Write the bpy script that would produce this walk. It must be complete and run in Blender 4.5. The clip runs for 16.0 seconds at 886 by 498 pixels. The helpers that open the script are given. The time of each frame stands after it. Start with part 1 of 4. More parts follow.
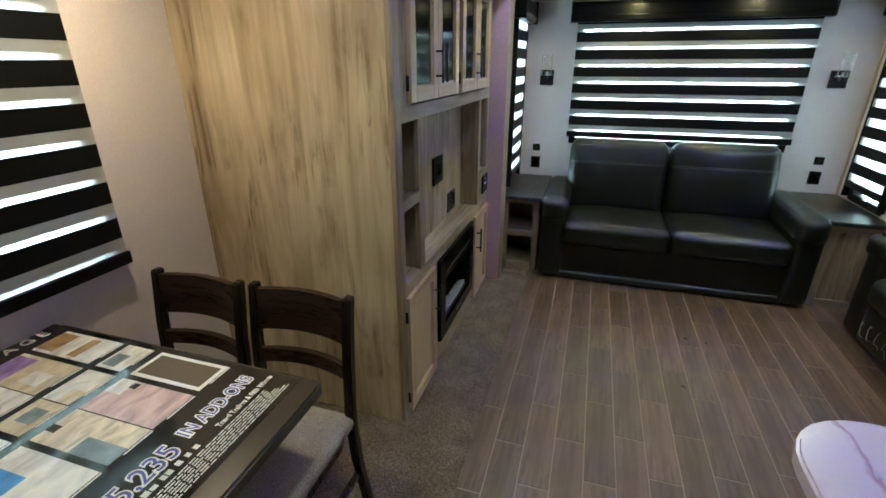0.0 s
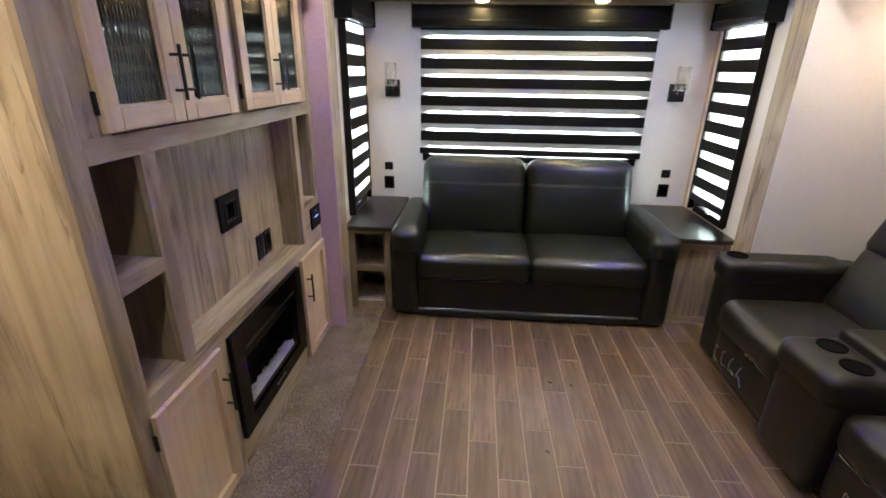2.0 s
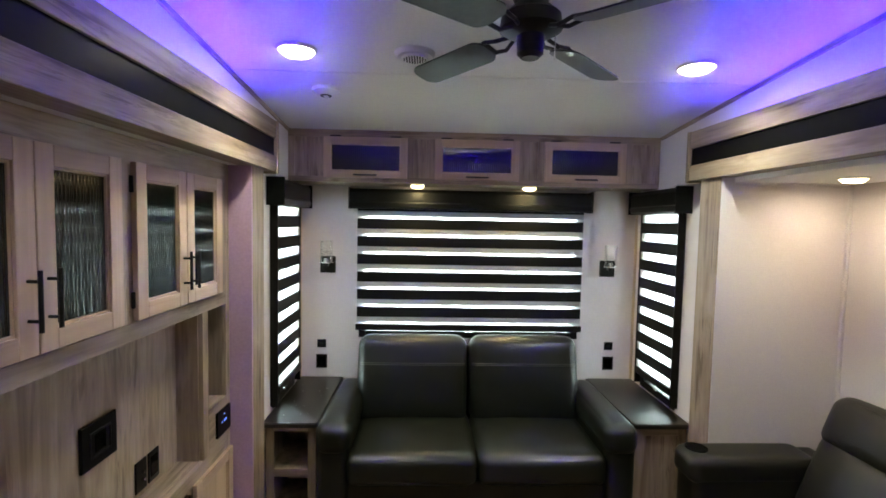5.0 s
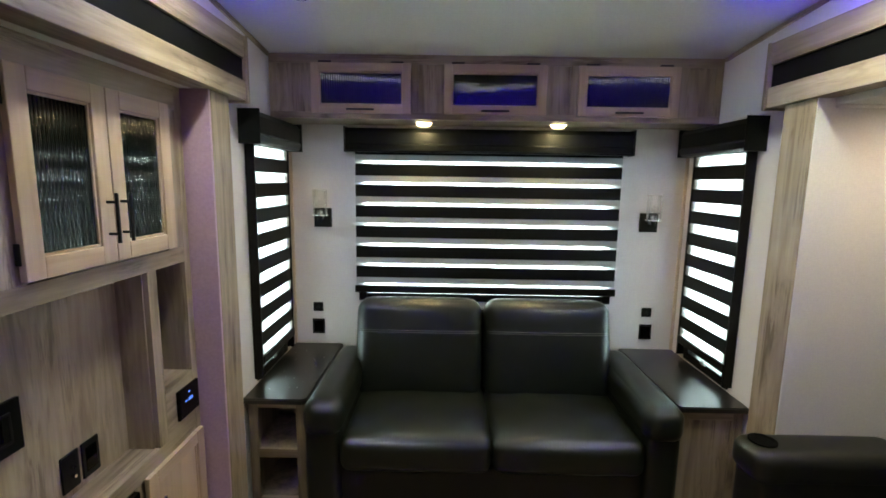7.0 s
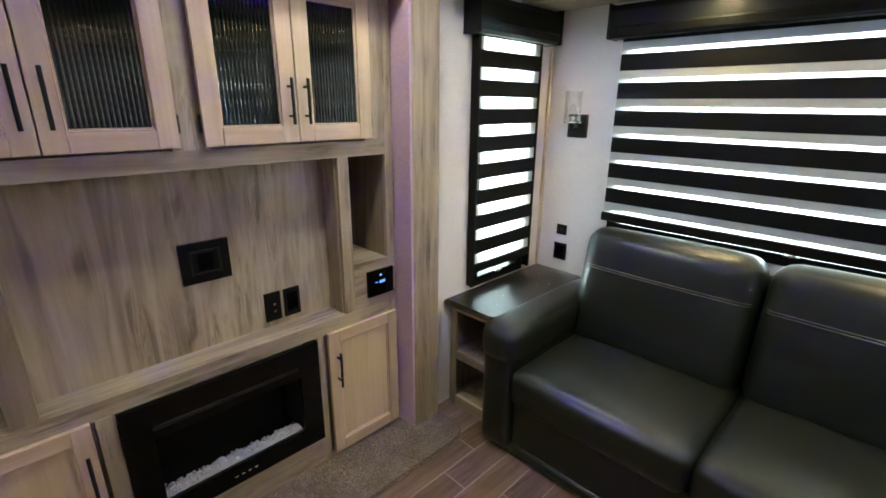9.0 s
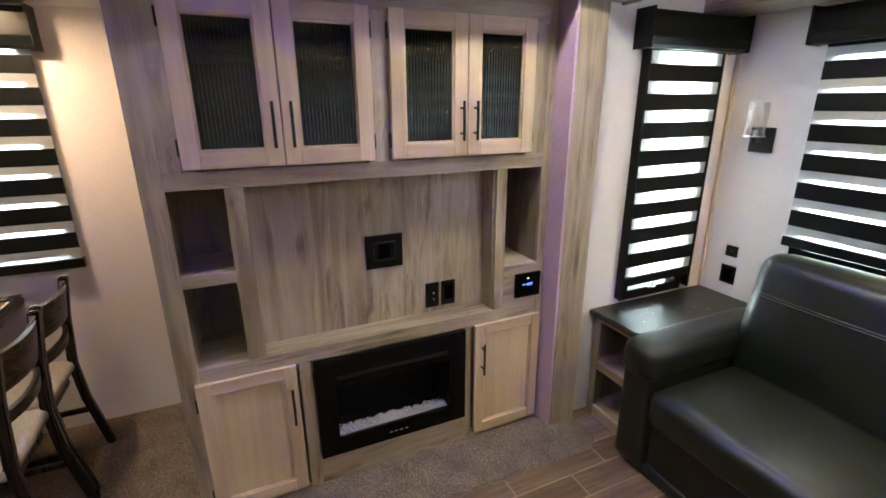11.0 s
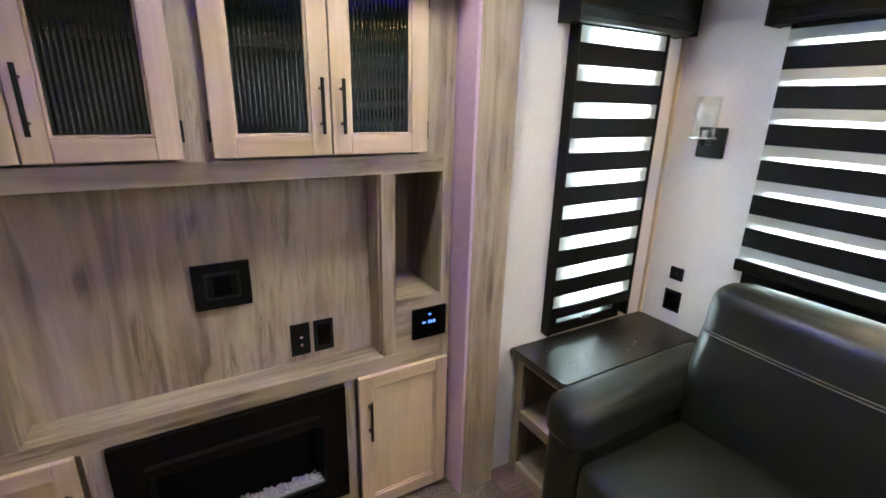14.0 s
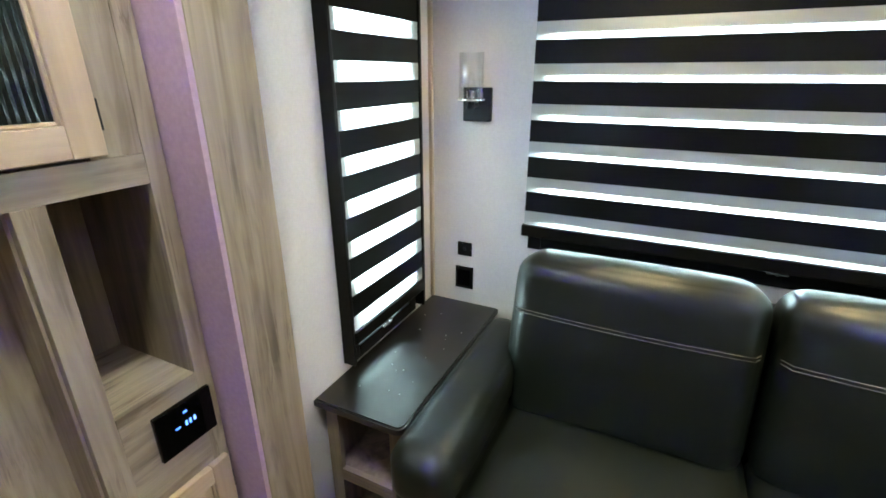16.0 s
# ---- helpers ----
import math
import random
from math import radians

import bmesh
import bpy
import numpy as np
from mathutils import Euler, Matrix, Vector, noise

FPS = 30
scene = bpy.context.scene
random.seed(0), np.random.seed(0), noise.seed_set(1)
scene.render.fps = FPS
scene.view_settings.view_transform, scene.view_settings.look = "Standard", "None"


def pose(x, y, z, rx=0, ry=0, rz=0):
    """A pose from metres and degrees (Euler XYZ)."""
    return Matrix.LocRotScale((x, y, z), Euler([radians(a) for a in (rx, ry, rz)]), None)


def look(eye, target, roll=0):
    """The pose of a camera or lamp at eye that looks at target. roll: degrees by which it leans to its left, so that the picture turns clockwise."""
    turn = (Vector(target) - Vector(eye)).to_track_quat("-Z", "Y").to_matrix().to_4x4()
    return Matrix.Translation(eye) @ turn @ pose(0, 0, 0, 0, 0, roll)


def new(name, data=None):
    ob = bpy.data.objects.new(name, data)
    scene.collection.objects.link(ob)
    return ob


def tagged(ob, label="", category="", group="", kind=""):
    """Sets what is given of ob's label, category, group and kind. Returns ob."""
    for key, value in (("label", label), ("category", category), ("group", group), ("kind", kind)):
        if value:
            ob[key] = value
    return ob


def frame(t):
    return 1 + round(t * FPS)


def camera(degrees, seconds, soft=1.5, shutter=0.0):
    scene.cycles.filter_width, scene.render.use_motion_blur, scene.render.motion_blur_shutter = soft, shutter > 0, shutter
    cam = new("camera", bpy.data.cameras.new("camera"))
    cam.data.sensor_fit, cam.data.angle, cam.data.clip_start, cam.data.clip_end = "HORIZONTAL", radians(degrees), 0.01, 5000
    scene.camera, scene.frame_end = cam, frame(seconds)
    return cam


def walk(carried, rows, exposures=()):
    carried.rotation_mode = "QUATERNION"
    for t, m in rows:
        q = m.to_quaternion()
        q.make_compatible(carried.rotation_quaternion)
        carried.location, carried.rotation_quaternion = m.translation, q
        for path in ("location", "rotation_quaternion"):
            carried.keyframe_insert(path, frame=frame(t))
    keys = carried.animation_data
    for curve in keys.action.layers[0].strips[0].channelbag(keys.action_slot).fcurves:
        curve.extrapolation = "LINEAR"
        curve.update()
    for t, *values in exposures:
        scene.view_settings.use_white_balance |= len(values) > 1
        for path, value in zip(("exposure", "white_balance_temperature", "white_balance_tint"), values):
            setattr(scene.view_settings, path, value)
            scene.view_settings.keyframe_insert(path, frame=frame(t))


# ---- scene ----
cam = camera(87.9, 16.0, 1.7)
PATH = [
    (0, (0.225, 0.33, 1.537), (-0.337, 2.097, 0.787), -0.1),
    (0.5, (0.352, 0.454, 1.524), (-0.097, 2.248, 0.765), 0.1),
    (1, (0.479, 0.632, 1.519), (0.116, 2.439, 0.742), 0.1),
    (1.5, (0.5, 0.755, 1.5), (0.27, 2.584, 0.725), 0.5),
    (2, (0.454, 0.936, 1.552), (0.324, 2.796, 0.827), 0.9),
    (2.5, (0.489, 1.065, 1.613), (0.419, 2.97, 1.007), 1.0),
    (3, (0.554, 1.111, 1.688), (0.513, 3.051, 1.203), 0.7),
    (3.5, (0.553, 1.136, 1.716), (0.534, 3.098, 1.329), 0.7),
    (4, (0.54, 1.157, 1.715), (0.543, 3.141, 1.466), 0.7),
    (4.2, (0.538, 1.158, 1.733), (0.555, 3.149, 1.552), 0.9),
    (6.3, (0.488, 1.362, 1.745), (0.605, 3.357, 1.65), 0.6),
    (6.5, (0.489, 1.455, 1.715), (0.592, 3.447, 1.564), 0.5),
    (7, (0.595, 1.619, 1.659), (0.578, 3.598, 1.369), 0.9),
    (7.5, (0.81, 1.774, 1.609), (0.61, 3.725, 1.216), 1.4),
    (8, (0.902, 1.95, 1.559), (0.398, 3.824, 1.073), 1.6),
    (8.2, (0.917, 2.041, 1.548), (0.248, 3.854, 1.033), 1.4),
    (8.5, (0.955, 2.141, 1.541), (0.006, 3.812, 0.987), 1.2),
    (9, (1.11, 2.21, 1.53), (-0.244, 3.553, 0.929), 0.5),
    (9.5, (1.267, 2.215, 1.549), (-0.358, 3.213, 0.947), -0.4),
    (10, (1.337, 2.215, 1.566), (-0.414, 2.99, 0.988), -0.7),
    (10.2, (1.239, 2.147, 1.596), (-0.485, 2.96, 0.988), -0.4),
    (12.3, (1.311, 2.24, 1.582), (-0.508, 2.86, 1.028), -0.5),
    (12.5, (1.302, 2.287, 1.575), (-0.526, 2.885, 1.027), -0.6),
    (13, (1.187, 2.351, 1.556), (-0.635, 2.976, 1.017), -0.4),
    (13.5, (0.999, 2.416, 1.575), (-0.748, 3.21, 1.013), 0.8),
    (14, (0.925, 2.619, 1.549), (-0.726, 3.574, 0.947), 1.4),
    (14.5, (0.867, 2.824, 1.516), (-0.679, 3.924, 0.883), 1.0),
    (15, (0.749, 2.895, 1.518), (-0.644, 4.166, 0.855), -0.1),
    (15.5, (0.547, 2.867, 1.53), (-0.604, 4.35, 0.839), -0.7),
    (16, (0.474, 2.849, 1.535), (-0.344, 4.528, 0.818), -0.1),
]
EXPOSURES = [(0, -0.1, 5650, -13), (0.5, 0.2, 6050, -10), (1, 0.4, 6300, -4), (2, 0.55, 6450, 2), (3, 0.55, 6400, 4), (4, 0.42, 6500, 2), (6.5, -0.12, 6380, -5), (8, 0.42, 6300, -9),
             (9, 0.45, 6230, -4), (9.5, 0.6, 6280, 2), (10, 0.6, 6350, 2), (13, 0.62, 6330, 1), (14.5, 0.62, 6100, -2), (16, 0.58, 5850, -8)]
walk(cam, [(t, look(eye, target, roll)) for t, eye, target, roll in PATH], EXPOSURES)

# ---- world, sun, lights ----
world = bpy.data.worlds.new("world")
scene.world = world
world.use_nodes = True
wn = world.node_tree
sky = wn.nodes.new("ShaderNodeTexSky")
sky.sky_type, sky.sun_disc = "NISHITA", False
sky.sun_elevation, sky.sun_rotation = radians(50), radians(200)
sky.dust_density = 4.0
wn.nodes["Background"].inputs[1].default_value = 0.15
wn.links.new(sky.outputs[0], wn.nodes["Background"].inputs[0])
sun = new("sun", bpy.data.lights.new("sun", "SUN"))
sun.data.energy, sun.data.angle, sun.data.color = 1.2, radians(12), (1, 0.96, 0.9)
sun.matrix_world = look((0, 0, 10), (-2.0, 4.5, 0))


def disc_lamp(x, y, z, watts, color, size=0.09, target=None):
    lamp = new("puck_light_glow", bpy.data.lights.new("puck_light_glow", "AREA"))
    lamp.data.shape, lamp.data.size, lamp.data.energy, lamp.data.color = "DISK", size, watts, color
    lamp.matrix_world = look((x, y, z), target or (x, y + 0.001, z - 1))
    return lamp


WARM, WHITE = (1.0, 0.68, 0.34), (1.0, 0.95, 0.74)
def ceil_z(y):
    return 2.33 + 0.1 * (4.25 - max(y, 2.4))


CEILING_PUCKS = [(-0.03, 3.13), (1.68, 3.17), (-0.03, 1.2), (1.68, 1.2)]
for px, py in CEILING_PUCKS:
    disc_lamp(px, py, ceil_z(py) - 0.026, 7.0 if py > 2 else 5.0, WHITE, 0.12).data.spread = radians(125)
CABINET_PUCKS = [(0.45, 4.33), (1.22, 4.33)]
for px, py in CABINET_PUCKS:
    disc_lamp(px, py, 1.968, 5.0, WARM, 0.06)
disc_lamp(2.40, 3.15, 1.94, 3.0, (1.0, 0.76, 0.56), 0.09)
disc_lamp(-0.98, 1.30, 1.972, 9.5, (1.0, 0.66, 0.40), 0.1)

# blue light strips lying on the slide-out headers, under the ceiling
for sx, tx, y0 in ((-0.362, 0.05, 1.7), (2.042, 1.63, 1.7)):
    strip = new("led_strip_glow", bpy.data.lights.new("led_strip_glow", "AREA"))
    strip.data.shape, strip.data.size, strip.data.size_y = "RECTANGLE", 3.35 - y0, 0.014
    strip.data.energy, strip.data.color, strip.data.spread = 17.0 * (3.35 - y0), (0.03, 0.004, 1.0), radians(170)
    yc = (y0 + 3.35) / 2
    strip.matrix_world = look((sx, yc, 2.254), (tx, yc, 2.254 + 0.45))

# ---- materials ----
def material(name, color, rough=0.5, metal=0.0, spec=0.5):
    m = bpy.data.materials.new(name)
    m.use_nodes = True
    b = m.node_tree.nodes["Principled BSDF"]
    b.inputs["Base Color"].default_value = (*color, 1)
    b.inputs["Roughness"].default_value = rough
    b.inputs["Metallic"].default_value = metal
    b.inputs["Specular IOR Level"].default_value = spec
    return m


def node(m, kind, **inputs):
    n = m.node_tree.nodes.new(kind)
    for key, value in inputs.items():
        n.inputs[key.replace("_", " ")].default_value = value
    return n


def link(m, a, b):
    m.node_tree.links.new(a, b)


def coords(m, scale):
    tc = node(m, "ShaderNodeTexCoord")
    mp = node(m, "ShaderNodeMapping", Scale=scale)
    link(m, tc.outputs["Object"], mp.inputs["Vector"])
    return mp.outputs["Vector"]


def ramp(m, fac, stops):
    r = node(m, "ShaderNodeValToRGB")
    els = r.color_ramp.elements
    while len(els) < len(stops):
        els.new(0.5)
    for e, (at, c) in zip(els, stops):
        e.position, e.color = at, (*c, 1)
    link(m, fac, r.inputs["Fac"])
    return r.outputs["Color"]


def bump(m, height, strength, distance=0.002):
    b = node(m, "ShaderNodeBump", Strength=strength, Distance=distance)
    link(m, height, b.inputs["Height"])
    link(m, b.outputs["Normal"], m.node_tree.nodes["Principled BSDF"].inputs["Normal"])


def mixed(m, a, b, fac, mode="MULTIPLY"):
    n = m.node_tree.nodes.new("ShaderNodeMix")
    n.data_type, n.blend_type = "RGBA", mode
    if isinstance(fac, float):
        n.inputs[0].default_value = fac
    else:
        link(m, fac, n.inputs[0])
    link(m, a, n.inputs[6])
    link(m, b, n.inputs[7])
    return n.outputs[2]


def noisy(m, scale, size, detail=5.0, distortion=0.0):
    n = node(m, "ShaderNodeTexNoise", Scale=size, Detail=detail, Distortion=distortion)
    link(m, coords(m, scale), n.inputs["Vector"])
    return n.outputs["Fac"]


def speckled(name, dark, light, size, rough=0.6, bumpy=0.1, spec=0.5, depth=0.001, big=1.2):
    m = material(name, light, rough, spec=spec)
    f = noisy(m, (1, 1, 1), size)
    g = noisy(m, (1, 1, 1), big, 3.0)
    mid = tuple((a + b) / 2 for a, b in zip(dark, light))
    c = ramp(m, f, [(0.3, dark), (0.7, light)])
    d = ramp(m, g, [(0.3, (0.93, 0.93, 0.93)), (0.7, (1, 1, 1))])
    link(m, mixed(m, c, d, 1.0), m.node_tree.nodes["Principled BSDF"].inputs["Base Color"])
    bump(m, f, bumpy, depth)
    return m


def wood(name, dark, mid, light, axis, rough=0.45, size=1.0, streak=0.5, vary=(0.93, 1.05), cracks=0.0):
    """Printed wood grain that runs along axis 0, 1 or 2; cracks: how strong the thin dark grain lines and knots are."""
    m = material(name, mid, rough)
    b = m.node_tree.nodes["Principled BSDF"]
    def along(across, length):
        v = [across * size] * 3
        v[axis] = length * size
        return v
    broad = noisy(m, along(6.5, 0.6), 1.0, 6.0, 1.8)
    fine = noisy(m, along(75, 2.4), 1.0, 8.0, 0.6)
    dk = noisy(m, along(13, 1.9), 1.0, 6.0, 1.7)
    lines = noisy(m, along(26, 1.5), 1.0, 7.0, 1.2)
    knots = noisy(m, along(5.5, 2.6), 1.0, 4.0, 0.8)
    blotch = noisy(m, (1, 1, 1), 2.6 * size, 3.0, 0.5)
    c = ramp(m, broad, [(0.30, dark), (0.44, mid), (0.56, light), (0.72, mid)])
    d = ramp(m, fine, [(0.3, (0.89, 0.88, 0.87)), (0.65, (1.03, 1.03, 1.03))])
    e = ramp(m, dk, [(0.27, (streak, streak * 0.96, streak * 0.9)), (0.46, (1, 1, 1))])
    h = ramp(m, blotch, [(0.3, (0.84, 0.83, 0.82)), (0.7, (1.08, 1.08, 1.08))])
    out = mixed(m, mixed(m, mixed(m, c, d, 1.0), e, 0.9), h, 1.0)
    if cracks:
        where = ramp(m, knots, [(0.48, (0, 0, 0)), (0.62, (cracks,) * 3)])
        line = ramp(m, lines, [(0.40, (0.42, 0.38, 0.33)), (0.485, (1, 1, 1)), (0.5, (0.55, 0.51, 0.46)), (0.53, (1, 1, 1))])
        out = mixed(m, out, line, where)
    rnd = node(m, "ShaderNodeObjectInfo")
    v = ramp(m, rnd.outputs["Random"], [(0.0, (vary[0],) * 3), (1.0, (vary[1],) * 3)])
    link(m, mixed(m, out, v, 1.0), b.inputs["Base Color"])
    link(m, ramp(m, fine, [(0.3, (rough + 0.1,) * 3), (0.7, (rough - 0.06,) * 3)]), b.inputs["Roughness"])
    bump(m, fine, 0.14, 0.0006)
    return m


G0, G1, G2 = (0.195, 0.145, 0.099), (0.295, 0.229, 0.161), (0.375, 0.303, 0.219)
WOOD_X = wood("grey_oak_across", G0, G1, G2, 0, streak=0.6, cracks=0.9)
WOOD_Y = wood("grey_oak_along", G0, G1, G2, 1, streak=0.6, cracks=0.9)
WOOD_Z = wood("grey_oak_upright", G0, G1, G2, 2, streak=0.6, cracks=0.9)
SIDE_OAK = wood("pale_oak_side", (0.36, 0.285, 0.185), (0.47, 0.385, 0.262), (0.56, 0.475, 0.335), 2, 0.45, 0.9, 0.78, cracks=1.0)
# brown wood of the end tables; also carries the hutch niches' shade
DARKWOOD_Z = wood("brown_shaded_oak", (0.13, 0.10, 0.065), (0.20, 0.155, 0.105), (0.26, 0.205, 0.145), 2)
M0, M1, M2 = (0.42, 0.293, 0.195), (0.48, 0.35, 0.243), (0.53, 0.395, 0.28)
MAPLE_Z = wood("maple_upright", M0, M1, M2, 2, 0.4, 0.6, 0.93)
MAPLE_Y = wood("maple_along", M0, M1, M2, 1, 0.4, 0.6, 0.93)
MAPLE_X = wood("maple_across", M0, M1, M2, 0, 0.4, 0.6, 0.93)
PANEL = wood("maple_panel", (0.48, 0.36, 0.225), (0.52, 0.39, 0.25), (0.55, 0.42, 0.275), 2, 0.4, 0.5, 0.92)
ESPRESSO = wood("espresso_wood", (0.004, 0.003, 0.0025), (0.009, 0.006, 0.005), (0.016, 0.010, 0.008), 2, 0.28, 1.0, 0.8)
ESPRESSO_X = wood("espresso_wood_across", (0.006, 0.004, 0.003), (0.014, 0.008, 0.006), (0.032, 0.015, 0.010), 0, 0.28, 1.0, 0.8)
for m in (ESPRESSO, ESPRESSO_X):
    m.node_tree.nodes["Principled BSDF"].inputs["Specular IOR Level"].default_value = 0.28
WALL = speckled("wall_paper", (0.69, 0.65, 0.66), (0.75, 0.71, 0.72), 140, 0.55, 0.12, 0.35, 0.0006)
# pale jamb with the LED strips' violet cast put into its base colour
MAUVE = speckled("jamb_led_tint", (0.42, 0.28, 0.38), (0.48, 0.33, 0.44), 90, 0.5, 0.05)
CEIL = speckled("ceiling_panel", (0.76, 0.75, 0.72), (0.82, 0.81, 0.78), 90, 0.6, 0.05)
TRIMBEIGE = material("beige_trim", (0.55, 0.46, 0.36), 0.5)
def leather(name, dark, light, rough):
    """Soft hide with a pebble grain and an uneven gloss."""
    m = material(name, light, rough, spec=0.42)
    b = m.node_tree.nodes["Principled BSDF"]
    f = noisy(m, (1, 1, 1), 320.0, 3.0)
    g = noisy(m, (1, 1, 1), 3.0, 4.0)
    link(m, ramp(m, g, [(0.3, dark), (0.7, light)]), b.inputs["Base Color"])
    link(m, ramp(m, g, [(0.3, (rough + 0.06,) * 3), (0.7, (rough - 0.03,) * 3)]), b.inputs["Roughness"])
    bump(m, f, 0.25, 0.0008)
    return m


LEATHER = leather("dark_leather", (0.0065, 0.0085, 0.0070), (0.0115, 0.0140, 0.0115), 0.31)
LEATHER_BROWN = leather("brown_leather", (0.009, 0.0092, 0.0074), (0.0155, 0.0148, 0.012), 0.36)
SEAM = material("grey_thread", (0.10, 0.095, 0.085), 0.6)
BLACK = speckled("black_plastic", (0.004, 0.004, 0.004), (0.007, 0.007, 0.007), 300, 0.3, 0.05, 0.15)
BLACKTOP = speckled("black_laminate", (0.006, 0.0055, 0.005), (0.011, 0.010, 0.009), 60, 0.3, 0.06, 0.9)
VALANCE = speckled("valance_vinyl", (0.004, 0.005, 0.005), (0.007, 0.0085, 0.0085), 80, 0.3, 0.05, 0.2)
BLACKGLASS = material("black_glass", (0.002, 0.002, 0.002), 0.07, 0.0, 0.14)
WELL = material("well_shade_black", (0.002, 0.002, 0.002), 0.8, 0.0, 0.05)
METAL = material("black_metal", (0.012, 0.012, 0.012), 0.4, 0.6)
CHROME = material("chrome", (0.75, 0.75, 0.75), 0.12, 1.0)
FABRIC_DARK = speckled("blackout_fabric", (0.003, 0.004, 0.004), (0.005, 0.0065, 0.0065), 400, 0.5, 0.06, 0.14)
GROUT = speckled("grout", (0.25, 0.19, 0.14), (0.34, 0.265, 0.20), 200, 0.8, 0.1)
TILE = wood("plank_tile", (0.080, 0.048, 0.030), (0.127, 0.079, 0.050), (0.177, 0.114, 0.077), 1, 0.34, 1.6, 0.6, (0.7, 1.14), 0.6)
MARBLE = material("white_marble", (0.75, 0.72, 0.75), 0.22)
GREYSEAT = speckled("grey_tweed", (0.12, 0.10, 0.085), (0.36, 0.32, 0.28), 330, 0.9, 0.5, 0.2, 0.002)
BLADE = speckled("fan_blade", (0.02, 0.022, 0.02), (0.032, 0.034, 0.032), 60, 0.35, 0.03)
WHITEPLASTIC = material("white_plastic", (0.7, 0.68, 0.68), 0.45)
PAPER = speckled("poster_black", (0.012, 0.012, 0.012), (0.018, 0.018, 0.018), 30, 0.12, 0.05)
INKWHITE = material("poster_white", (0.75, 0.75, 0.77), 0.15)
INKBLUE = material("poster_blue", (0.12, 0.11, 0.36), 0.15)
CRYSTAL = material("crystal", (0.40, 0.39, 0.47), 0.12)
GREYLINE = material("silver_film", (0.55, 0.55, 0.55), 0.25, 0.3)


def carpet_material():
    m = material("carpet", (0.15, 0.12, 0.09), 0.95, spec=0.1)
    f = noisy(m, (1, 1, 1), 330.0, 4.0)
    g = noisy(m, (1, 1, 1), 7.0, 4.0)
    c = ramp(m, f, [(0.32, (0.035, 0.025, 0.018)), (0.5, (0.13, 0.098, 0.072)), (0.66, (0.36, 0.29, 0.225))])
    d = ramp(m, g, [(0.35, (0.75, 0.75, 0.75)), (0.65, (1.05, 1.05, 1.05))])
    link(m, mixed(m, c, d, 1.0), m.node_tree.nodes["Principled BSDF"].inputs["Base Color"])
    bump(m, f, 0.9, 0.006)
    return m


def marble_veins(m):
    n = node(m, "ShaderNodeTexNoise", Scale=2.4, Detail=9.0, Distortion=1.2)
    link(m, coords(m, (1, 1, 1)), n.inputs["Vector"])
    c = ramp(m, n.outputs["Fac"], [(0.465, (0.58, 0.50, 0.57)), (0.492, (0.36, 0.24, 0.31)), (0.51, (0.58, 0.50, 0.57))])
    link(m, c, m.node_tree.nodes["Principled BSDF"].inputs["Base Color"])


def sheer_material():
    m = bpy.data.materials.new("sheer_fabric")
    m.use_nodes = True
    nt = m.node_tree
    nt.nodes.remove(nt.nodes["Principled BSDF"])
    d = node(m, "ShaderNodeBsdfDiffuse", Color=(0.75, 0.78, 0.8, 1))
    t = node(m, "ShaderNodeBsdfTranslucent", Color=(0.85, 0.88, 0.9, 1))
    p = node(m, "ShaderNodeBsdfTransparent", Color=(1, 1, 1, 1))
    a, b = node(m, "ShaderNodeMixShader", Fac=0.6), node(m, "ShaderNodeMixShader", Fac=0.45)
    link(m, d.outputs[0], a.inputs[1])
    link(m, t.outputs[0], a.inputs[2])
    link(m, a.outputs[0], b.inputs[1])
    link(m, p.outputs[0], b.inputs[2])
    link(m, b.outputs[0], nt.nodes["Material Output"].inputs["Surface"])
    return m


def thin_dark_material():
    """Blackout cloth that lets a trace of daylight through."""
    m = bpy.data.materials.new("blackout_backing")
    m.use_nodes = True
    nt = m.node_tree
    nt.nodes.remove(nt.nodes["Principled BSDF"])
    d = node(m, "ShaderNodeBsdfDiffuse", Color=(0.02, 0.022, 0.025, 1))
    t = node(m, "ShaderNodeBsdfTranslucent", Color=(0.055, 0.064, 0.078, 1))
    a = node(m, "ShaderNodeAddShader")
    link(m, d.outputs[0], a.inputs[0])
    link(m, t.outputs[0], a.inputs[1])
    link(m, a.outputs[0], nt.nodes["Material Output"].inputs["Surface"])
    return m


def glass_material(name, color, rough=0.0, clear=0.85):
    """Thin pane: a clear sheet with a gloss that grows at grazing angles."""
    m = bpy.data.materials.new(name)
    m.use_nodes = True
    nt = m.node_tree
    nt.nodes.remove(nt.nodes["Principled BSDF"])
    t = node(m, "ShaderNodeBsdfTransparent", Color=(*color, 1))
    g = node(m, "ShaderNodeBsdfGlossy", Roughness=rough)
    lw = node(m, "ShaderNodeLayerWeight", Blend=0.25)
    fr = node(m, "ShaderNodeMath")
    fr.operation = "MULTIPLY"
    fr.inputs[1].default_value = 0.9
    link(m, lw.outputs["Facing"], fr.inputs[0])
    mx = node(m, "ShaderNodeMixShader")
    link(m, fr.outputs[0], mx.inputs[0])
    link(m, t.outputs[0], mx.inputs[1])
    link(m, g.outputs[0], mx.inputs[2])
    link(m, mx.outputs[0], nt.nodes["Material Output"].inputs["Surface"])
    return m


def emitter(name, color, strength):
    m = material(name, (0.8, 0.8, 0.8), 0.5)
    b = m.node_tree.nodes["Principled BSDF"]
    b.inputs["Emission Color"].default_value = (*color, 1)
    b.inputs["Emission Strength"].default_value = strength
    return m


